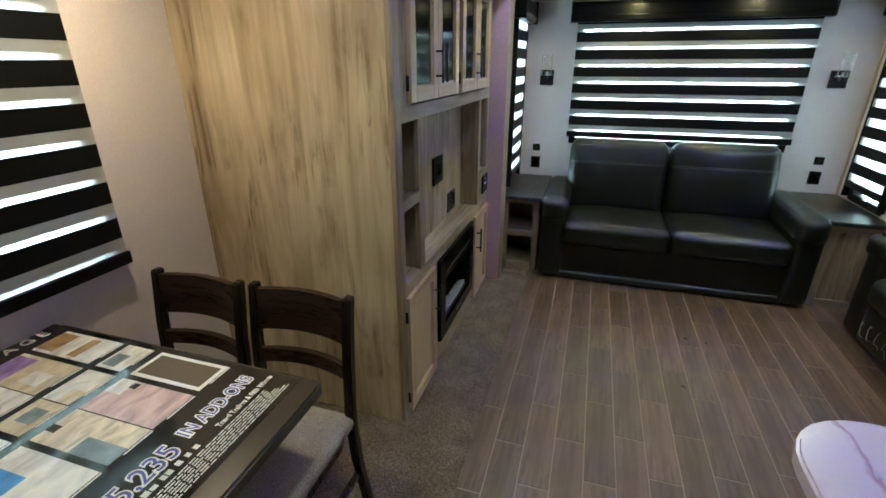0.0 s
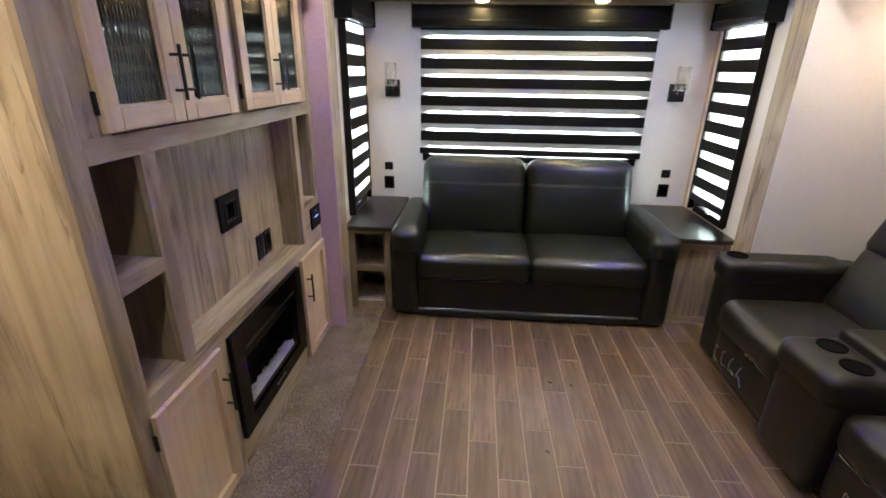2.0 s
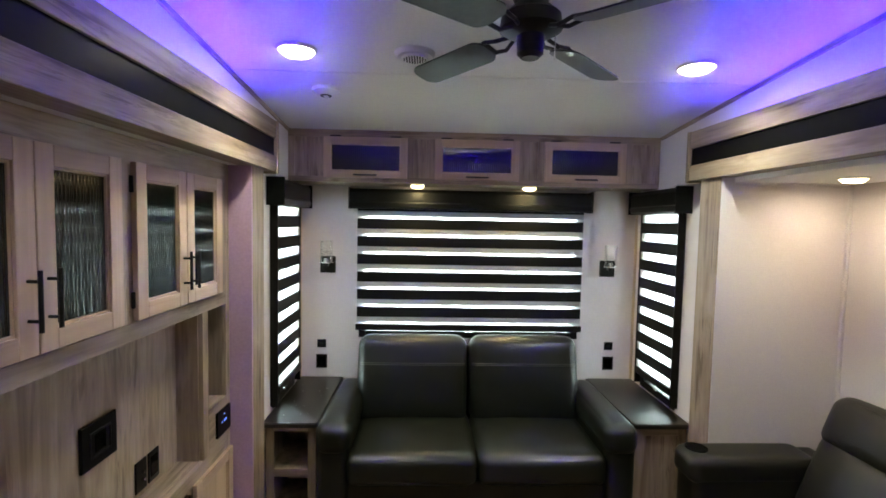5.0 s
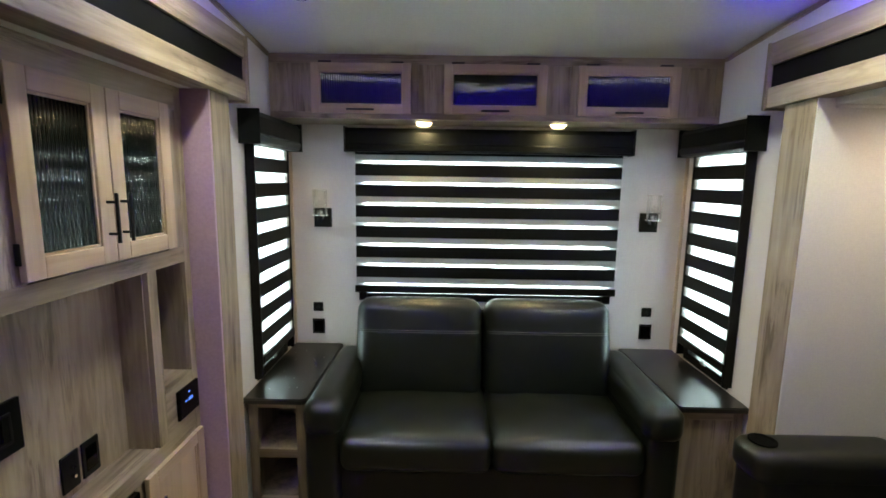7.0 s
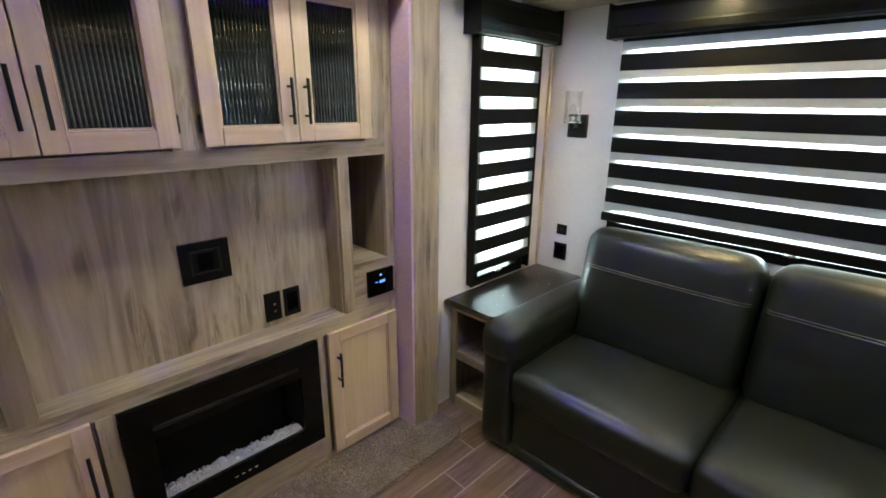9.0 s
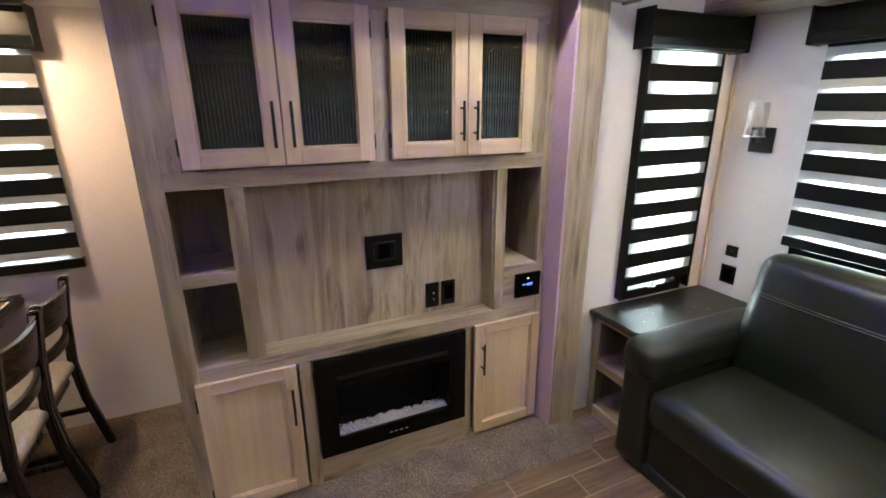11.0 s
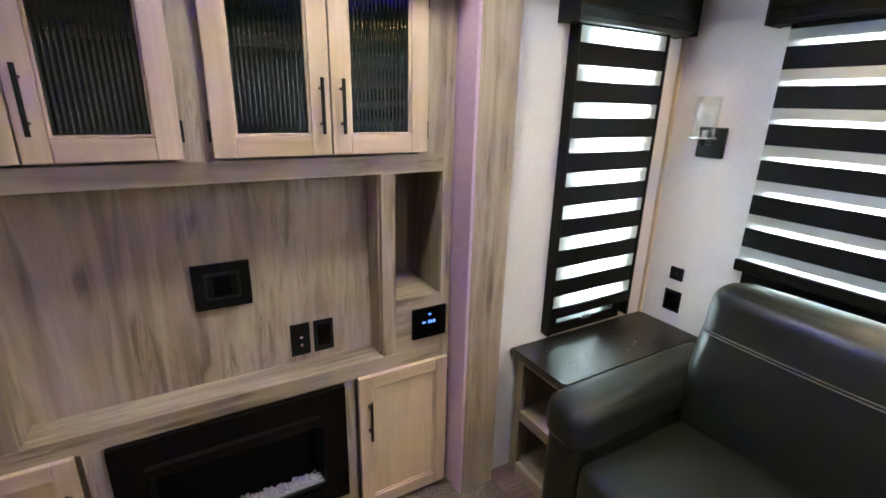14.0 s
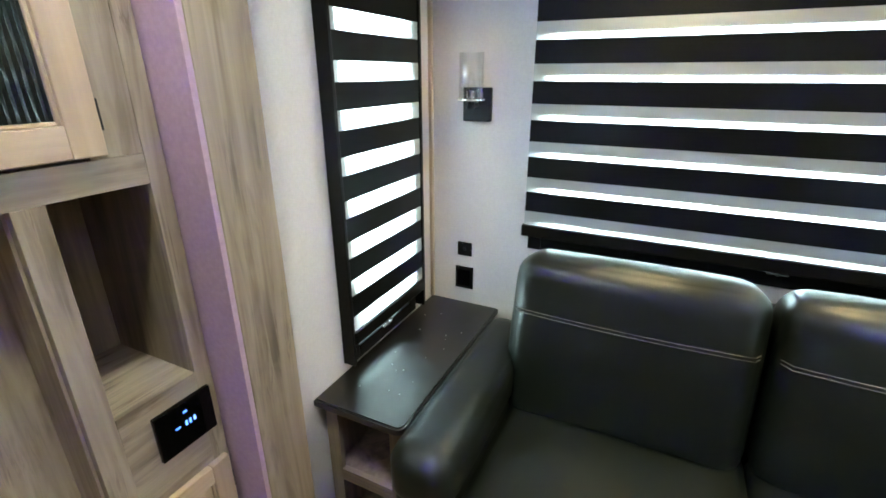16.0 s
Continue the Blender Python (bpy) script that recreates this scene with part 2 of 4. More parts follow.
CARPET = carpet_material()
marble_veins(MARBLE)
SHEER = sheer_material()
BACKING = thin_dark_material()
PANE = glass_material("window_glass", (0.85, 0.9, 0.9))
BULBGLASS = glass_material("lamp_glass", (0.97, 0.97, 0.97))
SMOKE = material("smoked_reeded_glass", (0.001, 0.0030, 0.0030), 0.05, 0.0, 0.5)
SMOKE.node_tree.nodes["Principled BSDF"].inputs["IOR"].default_value = 1.43
bump(SMOKE, noisy(SMOKE, (0.3, 0.3, 1), 40.0, 1.0), 0.12, 0.002)
PUCKGLOW = emitter("puck_diffuser", (1, 0.9, 0.76), 45)
PUCKWARM = emitter("puck_diffuser_warm", (1, 0.72, 0.38), 16)
BLUEGLOW = emitter("blue_led", (0.06, 0.02, 1.0), 6)
DISPLAYBLUE = emitter("display_blue", (0.05, 0.2, 1.0), 1.6)


# ---- builders ----
def bx(bm, lo, hi, bev=0.0, seg=2):
    r = bmesh.ops.create_cube(bm, size=1.0)
    vs = r["verts"]
    for v in vs:
        v.co = Vector([lo[i] + (v.co[i] + 0.5) * (hi[i] - lo[i]) for i in range(3)])
    if bev > 0:
        es = list({e for v in vs for e in v.link_edges})
        bmesh.ops.bevel(bm, geom=es, offset=bev, segments=seg, profile=0.5, affect="EDGES", clamp_overlap=True)
    return bm


def cyl(bm, a, b, r0, r1=None, n=20):
    a, b = Vector(a), Vector(b)
    d = b - a
    m = Matrix.Translation((a + b) / 2) @ d.to_track_quat("Z", "Y").to_matrix().to_4x4()
    bmesh.ops.create_cone(bm, cap_ends=True, segments=n, radius1=r0, radius2=r0 if r1 is None else r1, depth=d.length, matrix=m)


def cushion(bm, lo, hi, r, bulge=(0, 0, 0), n=14, m=None):
    """A soft box: rounded by r, its faces swollen by bulge on each axis."""
    lo, hi = Vector(lo), Vector(hi)
    c, h = (lo + hi) / 2, (hi - lo) / 2
    made = []
    ts = [math.sin((i / n - 0.5) * math.pi) * 0.55 + (i / n * 2 - 1) * 0.45 for i in range(n + 1)]
    for axis in range(3):
        u, w = (axis + 1) % 3, (axis + 2) % 3
        for s in (-1, 1):
            grid = []
            for i in range(n + 1):
                row = []
                for j in range(n + 1):
                    q = Vector((0, 0, 0))
                    q[axis], q[u], q[w] = s, ts[i], ts[j]
                    p = Vector([q[k] * h[k] for k in range(3)])
                    inner = Vector([max(-h[k] + r, min(h[k] - r, p[k])) for k in range(3)])
                    d = p - inner
                    if d.length > 1e-9:
                        p = inner + d.normalized() * r
                    for k in range(3):
                        a, b = (k + 1) % 3, (k + 2) % 3
                        p[k] += bulge[k] * q[k] * (1 - q[a] ** 2) * (1 - q[b] ** 2)
                    p = p + c
                    row.append(bm.verts.new(m @ p if m else p))
                grid.append(row)
            for i in range(n):
                for j in range(n):
                    f = [grid[i][j], grid[i + 1][j], grid[i + 1][j + 1], grid[i][j + 1]]
                    bm.faces.new(f if s > 0 else f[::-1])
            made += [v for row in grid for v in row]
    bmesh.ops.remove_doubles(bm, verts=made, dist=1e-5)


def prism(bm, profile, axis, a, b):
    """A profile of 2D points pushed along axis from a to b; the points lie on the other two axes, in order."""
    u, w = [k for k in range(3) if k != axis]
    ends = []
    for at in (a, b):
        vs = []
        for pu, pw in profile:
            co = [0, 0, 0]
            co[axis], co[u], co[w] = at, pu, pw
            vs.append(bm.verts.new(co))
        ends.append(vs)
    n = len(profile)
    bm.faces.new(ends[0])
    bm.faces.new(ends[1][::-1])
    for i in range(n):
        bm.faces.new([ends[0][i], ends[0][(i + 1) % n], ends[1][(i + 1) % n], ends[1][i]])
    bmesh.ops.recalc_face_normals(bm, faces=bm.faces)


def rounded(x0, y0, x1, y1, r, corners=(1, 1, 1, 1), n=7):
    pts = []
    for k, (cx, cy, a0) in enumerate(((x1 - r, y1 - r, 0), (x0 + r, y1 - r, 90), (x0 + r, y0 + r, 180), (x1 - r, y0 + r, 270))):
        if corners[k]:
            for i in range(n + 1):
                a = radians(a0 + 90 * i / n)
                pts.append((cx + r * math.cos(a), cy + r * math.sin(a)))
        else:
            pts.append(((x1, y1), (x0, y1), (x0, y0), (x1, y0))[k])
    return pts


def wire(bm, pts, r, n=6):
    for a, b in zip(pts, pts[1:]):
        cyl(bm, a, b, r, n=n)


def thing(name, at, label, category, group="", kind=""):
    ob = new(name)
    ob.location = at
    ob.empty_display_size = 0.05
    return tagged(ob, label, category, group, kind)


def mesh(name, bm, mat, parent=None, smooth=False, label="", at=None):
    """The bmesh, given in the world's places, as an object under parent (or with its origin at `at`)."""
    base = Vector((0, 0, 0))
    p = parent
    while p:
        base += p.location
        p = p.parent
    own = Vector(at) - base if at else Vector((0, 0, 0))
    bmesh.ops.translate(bm, verts=bm.verts, vec=-(base + own))
    me = bpy.data.meshes.new(name)
    bm.to_mesh(me)
    bm.free()
    me.materials.append(mat)
    if smooth:
        for p in me.polygons:
            p.use_smooth = True
        me.set_sharp_from_angle(angle=radians(40))
    ob = new(name, me)
    ob.parent = parent
    ob.location = own
    return tagged(ob, label)


def boxes(name, mat, parent, *lohis, bev=0.002, label="", smooth=False):
    """One part for each box; the first is returned."""
    made = []
    for lo, hi in lohis:
        made.append(mesh(name, bx(bmesh.new(), lo, hi, bev), mat, parent, smooth, label))
    return made[0]


def structure(name, mat, *lohis, bev=0.0, label="", category=""):
    bm = bmesh.new()
    for lo, hi in lohis:
        bx(bm, lo, hi, bev)
    return tagged(mesh(name, bm, mat), label, category, kind="structure")


# ---- structure ----
LX, RX, BY = -0.39, 2.07, 4.51       # main walls
SX, RSX = -1.36, 2.68                # outer walls of the two slide-outs
FY = -1.6                            # front end
T = 0.06

floor = structure("floor", GROUT, ((-0.42, FY, -0.06), (2.9, BY, -0.0016)), label="brown wood-look plank tile floor with pale grout", category="floor")
structure("slide_floor", CARPET, ((SX, FY, -0.06), (-0.42, 3.46, 0.004)), label="speckled brown carpet on the slide-out floor", category="carpet")
bm = bmesh.new()
prism(bm, rounded(-0.42, FY, -0.125, 3.63, 0.10, (1, 0, 0, 0)), 2, -0.002, 0.014)
bmesh.ops.bevel(bm, geom=[e for e in bm.edges if all(v.co.z > 0.01 for v in e.verts)], offset=0.009, segments=3, affect="EDGES")
tagged(mesh("carpet_lip", bm, CARPET), "brown speckled carpet edge with a rounded end", "carpet", kind="structure")

# rear wall with its window opening
WX0, WX1, WZ0, WZ1 = 0.065, 1.615, 0.925, 1.86
structure("wall_rear", WALL, ((LX - T, BY, 0), (WX0, BY + T, 2.6)), ((WX1, BY, 0), (RX + T, BY + T, 2.6)),
          ((WX0, BY, 0), (WX1, BY + T, WZ0)), ((WX0, BY, WZ1), (WX1, BY + T, 2.6)), label="white papered rear wall with a wide window", category="wall")
# side walls by the sofa, each with a narrow window
SWY0, SWY1, SWZ0, SWZ1 = 3.925, 4.308, 0.64, 1.86
for nm, x0, x1 in (("wall_west", LX - T, LX), ("wall_east", RX, RX + T)):
    structure(nm, WALL, ((x0, 3.5, 0), (x1, SWY0, 2.6)), ((x0, SWY1, 0), (x1, BY, 2.6)),
              ((x0, SWY0, 0), (x1, SWY1, SWZ0)), ((x0, SWY0, SWZ1), (x1, SWY1, 2.6)), label="white papered side wall with a narrow window", category="wall")
# walls above the slide-out openings
structure("wall_west_upper", WALL, ((LX - T, FY, 2.02), (LX, 3.5, 2.7)), label="white wall above the slide-out opening", category="wall")
structure("wall_east_upper", WALL, ((RX, 1.0, 2.02), (RX + T, 3.5, 2.7)), label="white wall above the slide-out opening", category="wall")
# left slide-out
DWY0, DWY1, DWZ0, DWZ1 = 0.40, 1.40, 0.90, 1.84
structure("wall_slide_west", WALL, ((SX - T, FY, -0.05), (SX, DWY0, 2.06)), ((SX - T, DWY1, -0.05), (SX, 3.5, 2.06)),
          ((SX - T, DWY0, -0.05), (SX, DWY1, DWZ0)), ((SX - T, DWY0, DWZ1), (SX, DWY1, 2.06)), label="pale papered slide-out wall with a window", category="wall")
structure("slide_west_ceiling", CEIL, ((SX, FY, 2.0), (-0.40, 3.46, 2.05)), label="white slide-out ceiling", category="ceiling")
structure("slide_west_end", WALL, ((SX - T, 3.46, 0), (LX - T, 3.52, 2.05)), label="white end wall of the slide-out", category="wall")
# right slide-out
structure("wall_slide_east", WALL, ((RSX, 1.0, -0.05), (RSX + T, 3.53, 2.06)), label="pale papered slide-out wall", category="wall")
structure("slide_east_end", WALL, ((2.004, 3.452, 0), (RSX, 3.53, 1.998)), ((RX, 0.94, 0), (RSX + T, 1.0, 2.06)), label="pale end wall of the slide-out", category="wall")
structure("slide_east_ceiling", CEIL, ((RX, 1.0, 1.975), (RSX, 3.47, 2.03)), label="white slide-out ceiling", category="ceiling")
structure("slide_corner_trim", WALL, ((RSX - 0.018, 3.436, 0.0), (RSX, 3.452, 1.975)), ((RX, 3.438, 1.961), (RSX - 0.018, 3.452, 1.975)), bev=0.004, label="white corner trim", category="trim")
# front part behind the walk
structure("wall_front", WALL, ((SX - T, FY - T, -0.06), (RX + T, FY, 2.7)), label="plain white front wall", category="wall")
structure("wall_east_front", WALL, ((RX, FY, -0.06), (RX + T, 1.0, 2.7)), label="plain white side wall", category="wall")

bm = bmesh.new()
for y0, y1 in ((3.343, BY), (2.4, 3.337), (FY, 2.4)):
    prism(bm, [(y0, ceil_z(y0)), (y1, ceil_z(y1)), (y1, ceil_z(y1) + 0.05), (y0, ceil_z(y0) + 0.05)], 0, SX if y1 < 0 else LX - T, RX + T)
bx(bm, (LX, 3.30, ceil_z(3.34) + 0.03), (RX, 3.38, ceil_z(3.34) + 0.06))
tagged(mesh("ceiling", bm, CEIL), "white vaulted ceiling panels with a narrow seam", "ceiling", kind="structure")
# dark trim where walls meet the ceiling
for nm, x0, x1 in (("ceiling_trim_west", LX, LX + 0.012), ("ceiling_trim_east", RX - 0.012, RX)):
    bm = bmesh.new()
    prism(bm, [(4.2, ceil_z(4.2) - 0.022), (4.2, ceil_z(4.2) - 0.002), (2.4, ceil_z(2.4) - 0.002), (FY, ceil_z(FY) - 0.002), (FY, ceil_z(FY) - 0.022), (2.4, ceil_z(2.4) - 0.022)], 0, x0, x1)
    tagged(mesh(nm, bm, WOOD_Y), "slim grey wooden ceiling trim", "trim", kind="structure")
# beige corner trims at the rear wall
structure("corner_trim_west", TRIMBEIGE, ((LX, BY - 0.016, 0.6), (LX + 0.016, BY, 2.0)), bev=0.003, label="slim beige corner trim", category="trim")
structure("corner_trim_east", TRIMBEIGE, ((RX - 0.016, BY - 0.016, 0.6), (RX, BY, 2.0)), bev=0.003, label="slim beige corner trim", category="trim")
# posts at the slide openings
structure("slide_jamb_west", MAUVE, ((-0.46, 3.452, 0.0), (-0.337, 3.466, 2.0)), bev=0.001, label="jamb of the slide-out opening, LED violet put into its colour", category="jamb")
structure("slide_post_west", WOOD_Z, ((-0.45, 3.466, 0.0), (-0.335, 3.615, 2.0)), bev=0.002, label="grey-brown wooden post beside the slide-out", category="post")
structure("slide_post_east", WOOD_Z, ((2.0, 3.456, 0.0), (RX, 3.625, 1.996)), bev=0.002, label="grey-brown wooden post beside the slide-out", category="post")
SKYGLOW = emitter("overcast_glow", (0.93, 0.98, 1.0), 27)
for nm, lo, hi in (("backdrop_rear", (-3, 7.0, -1.0), (5, 7.02, 4.5)), ("backdrop_west", (-4.5, -2, -1.0), (-4.48, 6.5, 4.5)), ("backdrop_east", (5.5, -2, -1.0), (5.52, 6.5, 4.5))):
    structure(nm, SKYGLOW, (lo, hi), label="plain bright overcast distance", category="backdrop")
ground = structure("ground", GROUT, ((-300, -300, -1.1), (300, 300, -1.0)), label="pale gravel ground outside", category="ground")


def header(name, x_wall, side, y0, y1):
    """Trim box over a slide-out opening; side +1 faces +x."""
    xf = x_wall + side * 0.085
    h = thing(name, (x_wall, y1, 2.0), "grey wood slide-out header with a black inset band", "header", kind="structure")
    def span(a, b):
        return (min(a, b), max(a, b))
    a, b = span(x_wall - side * 0.02, xf)
    boxes("lower_board", WOOD_Y, h, ((a, y0, 2.0), (b, y1, 2.085)), bev=0.003)
    boxes("upper_board", WOOD_Y, h, ((a, y0, 2.178), (b, y1, 2.245)), bev=0.003)
    a, b = span(x_wall, xf - side * 0.012)
    boxes("inset_band", BLACK, h, ((a, y0, 2.085), (b, y1, 2.178)), bev=0.0, label="glossy black inset band")
    a, b = span(x_wall, xf + side * 0.010)
    boxes("end_cap", WOOD_Z, h, ((a, y1, 1.99), (b, y1 + 0.02, 2.274)), bev=0.004)
    lip_a, lip_b = span(xf - side * 0.012, xf)
    boxes("lip", WOOD_Y, h, ((lip_a, y0, 2.243), (lip_b, y1, 2.272)), bev=0.001)
    la, lb = span(x_wall + side * 0.015, x_wall + side * 0.045)
    bm = bmesh.new()
    bx(bm, (la, y0, 2.246), (lb, 3.5, 2.25))
    mesh("led_strip", bm, BLUEGLOW, h, label="glowing blue light strip")


header("slide_header_west", LX, 1, FY, 3.72)
header("slide_header_east", RX, -1, 1.0, 3.72)


# ---- windows and zebra blinds ----
def blind_window(name, place, span, z0, z1, shift, normal, vspan, vz, frame_z, opening, label):
    """A window with a zebra blind. place: the wall's face; normal: +-1 into the room along axis; span: blind across; shift: how far the rear bands hang lower."""
    axis, wall = place
    def b3(a0, a1, d0, d1, q0, q1):
        d0, d1 = sorted((wall + normal * d0, wall + normal * d1))
        if axis == 0:
            return ((d0, a0, q0), (d1, a1, q1))
        return ((a0, d0, q0), (a1, d1, q1))
    a0, a1 = span
    mid = (a0 + a1) / 2
    base = (wall, mid, z0) if axis == 0 else (mid, wall, z0)
    w = thing(name + "_frame", base, "black metal framed window with clear panes", "window", kind="structure")
    o0, o1, oz0, oz1 = opening
    boxes("frame", BLACK, w, b3(o0 - 0.03, o0 + 0.02, -0.05, 0.012, oz0 - 0.03, oz1 + 0.03), b3(o1 - 0.02, o1 + 0.03, -0.05, 0.012, oz0 - 0.03, oz1 + 0.03),
          b3(o0 + 0.02, o1 - 0.02, -0.05, 0.012, oz0 - 0.03, oz0 + 0.02), b3(o0 + 0.02, o1 - 0.02, -0.05, 0.012, oz1 - 0.02, oz1 + 0.03),
          b3(o0 + 0.02, o1 - 0.02, -0.045, 0.006, oz0 + 0.055, oz0 + 0.068), *([b3(mid - 0.014, mid + 0.014, -0.045, -0.012, oz0, oz1)] if o1 - o0 > 0.8 else []), bev=0.003)
    bm = bmesh.new()
    bx(bm, *b3(o0 + 0.02, o1 - 0.02, -0.03, -0.026, oz0 + 0.02, oz1 - 0.02))
    pane = mesh("pane", bm, PANE, w)
    pane.visible_shadow = False
    # latch
    bm = bmesh.new()
    bx(bm, *b3(mid - 0.006, mid + 0.006, 0.012, 0.022, oz0 + 0.01, oz0 + 0.055), 0.002)
    lo, hi = b3(mid - 0.03, mid + 0.03, 0.012, 0.02, oz0 + 0.012, oz0 + 0.022)
    bx(bm, lo, hi, 0.003)
    mesh("latch", bm, CHROME, w, label="small chrome latch")

    bl = thing(name, base, label, "blind")
    # valance with a curved front
    v0, v1 = vspan
    q0, q1 = vz
    prof = [(0.0, q0), (0.075, q0), (0.092, q0 + 0.012), (0.098, q0 + 0.04), (0.09, q0 + 0.05), (0.092, q1 - 0.03), (0.08, q1 - 0.005), (0.0, q1)]
    bm = bmesh.new()
    pts = [(wall + normal * d, q) for d, q in prof]
    prism(bm, pts, 1 if axis == 0 else 0, v0 + 0.006, v1 - 0.006)
    bx(bm, *b3(v0, v0 + 0.006, 0, 0.104, q0 - 0.003, q1 + 0.003), 0.001)
    bx(bm, *b3(v1 - 0.006, v1, 0, 0.104, q0 - 0.003, q1 + 0.003), 0.001)
    mesh("valance", bm, VALANCE, bl, label="black valance")
    pitch, dark = 0.127, 0.0735
    z = z0 + 0.028
    k = 0
    while z < z1:
        top = min(z + pitch - dark, z1)
        bm = bmesh.new()
        bx(bm, *b3(a0, a1, 0.040, 0.0406, z, top))
        mesh("sheer_band", bm, SHEER, bl, label="sheer white band")
        if top < z1:
            bm = bmesh.new()
            bx(bm, *b3(a0, a1, 0.039, 0.0405, top, min(top + dark, z1)))
            mesh("dark_band", bm, FABRIC_DARK, bl)
            rz0, rz1 = top - shift, min(top + dark - shift, z1)
            bm = bmesh.new()
            bx(bm, *b3(a0 + 0.012, a1 - 0.012, 0.0365, 0.0375, rz0, rz1))
            mesh("rear_dark_band", bm, BACKING, bl)
        z += pitch
        k += 1
    boxes("bottom_bar", BLACK, bl, b3(a0 - 0.008, a1 + 0.008, 0.018, 0.052, z0 - 0.016, z0 + 0.03), bev=0.005)
    return bl


blind_window("zebra_blind", (1, BY), (0.025, 1.655), 0.972, 1.84, 0.037, -1, (-0.03, 1.70), (1.83, 1.975), None, (WX0, WX1, WZ0, WZ1), "black and sheer striped zebra blind above the sofa")
blind_window("zebra_blind", (0, LX), (3.885, 4.345), 0.722, 1.84, 0.0, 1, (3.81, 4.44), (1.825, 1.98), None, (SWY0, SWY1, SWZ0, SWZ1), "narrow black and sheer striped zebra blind")
blind_window("zebra_blind", (0, RX), (3.885, 4.345), 0.722, 1.84, 0.0, -1, (3.81, 4.44), (1.825, 1.98), None, (SWY0, SWY1, SWZ0, SWZ1), "narrow black and sheer striped zebra blind")
blind_window("zebra_blind", (0, SX), (0.35, 1.44), 0.885, 1.83, 0.036, 1, (0.31, 1.475), (1.82, 1.985), None, (DWY0, DWY1, DWZ0, DWZ1), "black and sheer striped zebra blind by the dining table")
# side tracks of the narrow blinds
for wall, s in ((LX, 1), (RX, -1)):
    for y in (3.868, 4.347):
        lo, hi = sorted((wall, wall + s * 0.046))
        structure("blind_track", BLACK, ((lo, y, 0.63), (hi, y + 0.014, 1.825)), bev=0.002, label="black side track of a blind", category="blind track")


# ---- cabinets ----
def bar_handle(parent, a, b, out):
    """A slim black bar on two posts, from a to b, standing off along out."""
    a, b, out = Vector(a), Vector(b), Vector(out)
    bm = bmesh.new()
    d = (b - a) * 0.18
    cyl(bm, a + out, b + out, 0.0055, n=12)
    cyl(bm, a + d, a + d + out, 0.0045, n=10)
    cyl(bm, b - d, b - d + out, 0.0045, n=10)
    mesh("handle", bm, METAL, parent, True, "black metal bar handle")


def panel_door(parent, axis, face, s, a0, a1, z0, z1, stile, kind, mats):
    """A framed door on the plane axis=face, standing out by 20 mm along s. kind: glass or panel."""
    m_up, m_cross = mats
    def b3(p0, p1, d0, d1, q0, q1):
        d0, d1 = sorted((face + s * d0, face + s * d1))
        return ((d0, p0, q0), (d1, p1, q1)) if axis == 0 else ((p0, d0, q0), (p1, d1, q1))
    d = boxes("door", BLACK if kind == "glass" else m_up, parent, b3(a0 + 0.003, a1 - 0.003, 0.0005, 0.003, z0 + 0.003, z1 - 0.003), bev=0.0)
    boxes("stile", m_up, d, b3(a0, a0 + stile, 0.001, 0.02, z0, z1), b3(a1 - stile, a1, 0.001, 0.02, z0, z1), bev=0.0025)
    boxes("rail", m_cross, d, b3(a0 + stile, a1 - stile, 0.001, 0.02, z0, z0 + stile), b3(a0 + stile, a1 - stile, 0.001, 0.02, z1 - stile, z1), bev=0.0025)
    i0, i1, j0, j1 = a0 + stile, a1 - stile, z0 + stile, z1 - stile
    e = 0.007
    boxes("bead", m_up, d, b3(i0, i0 + e, 0.001, 0.013, j0, j1), b3(i1 - e, i1, 0.001, 0.013, j0, j1), b3(i0 + e, i1 - e, 0.001, 0.013, j0, j0 + e), b3(i0 + e, i1 - e, 0.001, 0.013, j1 - e, j1), bev=0.002)
    if kind == "panel":
        boxes("panel", PANEL, d, b3(i0 + e, i1 - e, 0.003, 0.008, j0 + e, j1 - e), bev=0.0)
    else:
        bm = bmesh.new()
        n = max(6, round((i1 - i0) / 0.0125))
        w = (i1 - i0) / n
        rows, m = [], n * 6
        for k in range(m + 1):
            p = i0 + (i1 - i0) * k / m
            ph = (k % 6) / 6
            dd = face + s * (0.005 + 0.0019 * abs(math.sin(math.pi * ph)))
            rows.append([bm.verts.new((dd, p, q) if axis == 0 else (p, dd, q)) for q in (j0, j1)])
        for r0, r1 in zip(rows, rows[1:]):
            f = bm.faces.new([r0[0], r1[0], r1[1], r0[1]])
            f.smooth = True
        bm.normal_update()
        g = mesh("reeded_glass", bm, SMOKE, d, label="dark reeded glass")
    return d


HX, HY0, HY1, HTOP = -0.445, 1.865, 3.445, 2.0
hutch = thing("entertainment_hutch", (HX, 2.67, 0.0), "grey-brown wood entertainment wall with fireplace and glass doors", "cabinet")
F = 0.02
fx0, fx1 = HX - F, HX


def fbox(y0, y1, z0, z1):
    return ((fx0, y0, z0), (fx1, y1, z1))


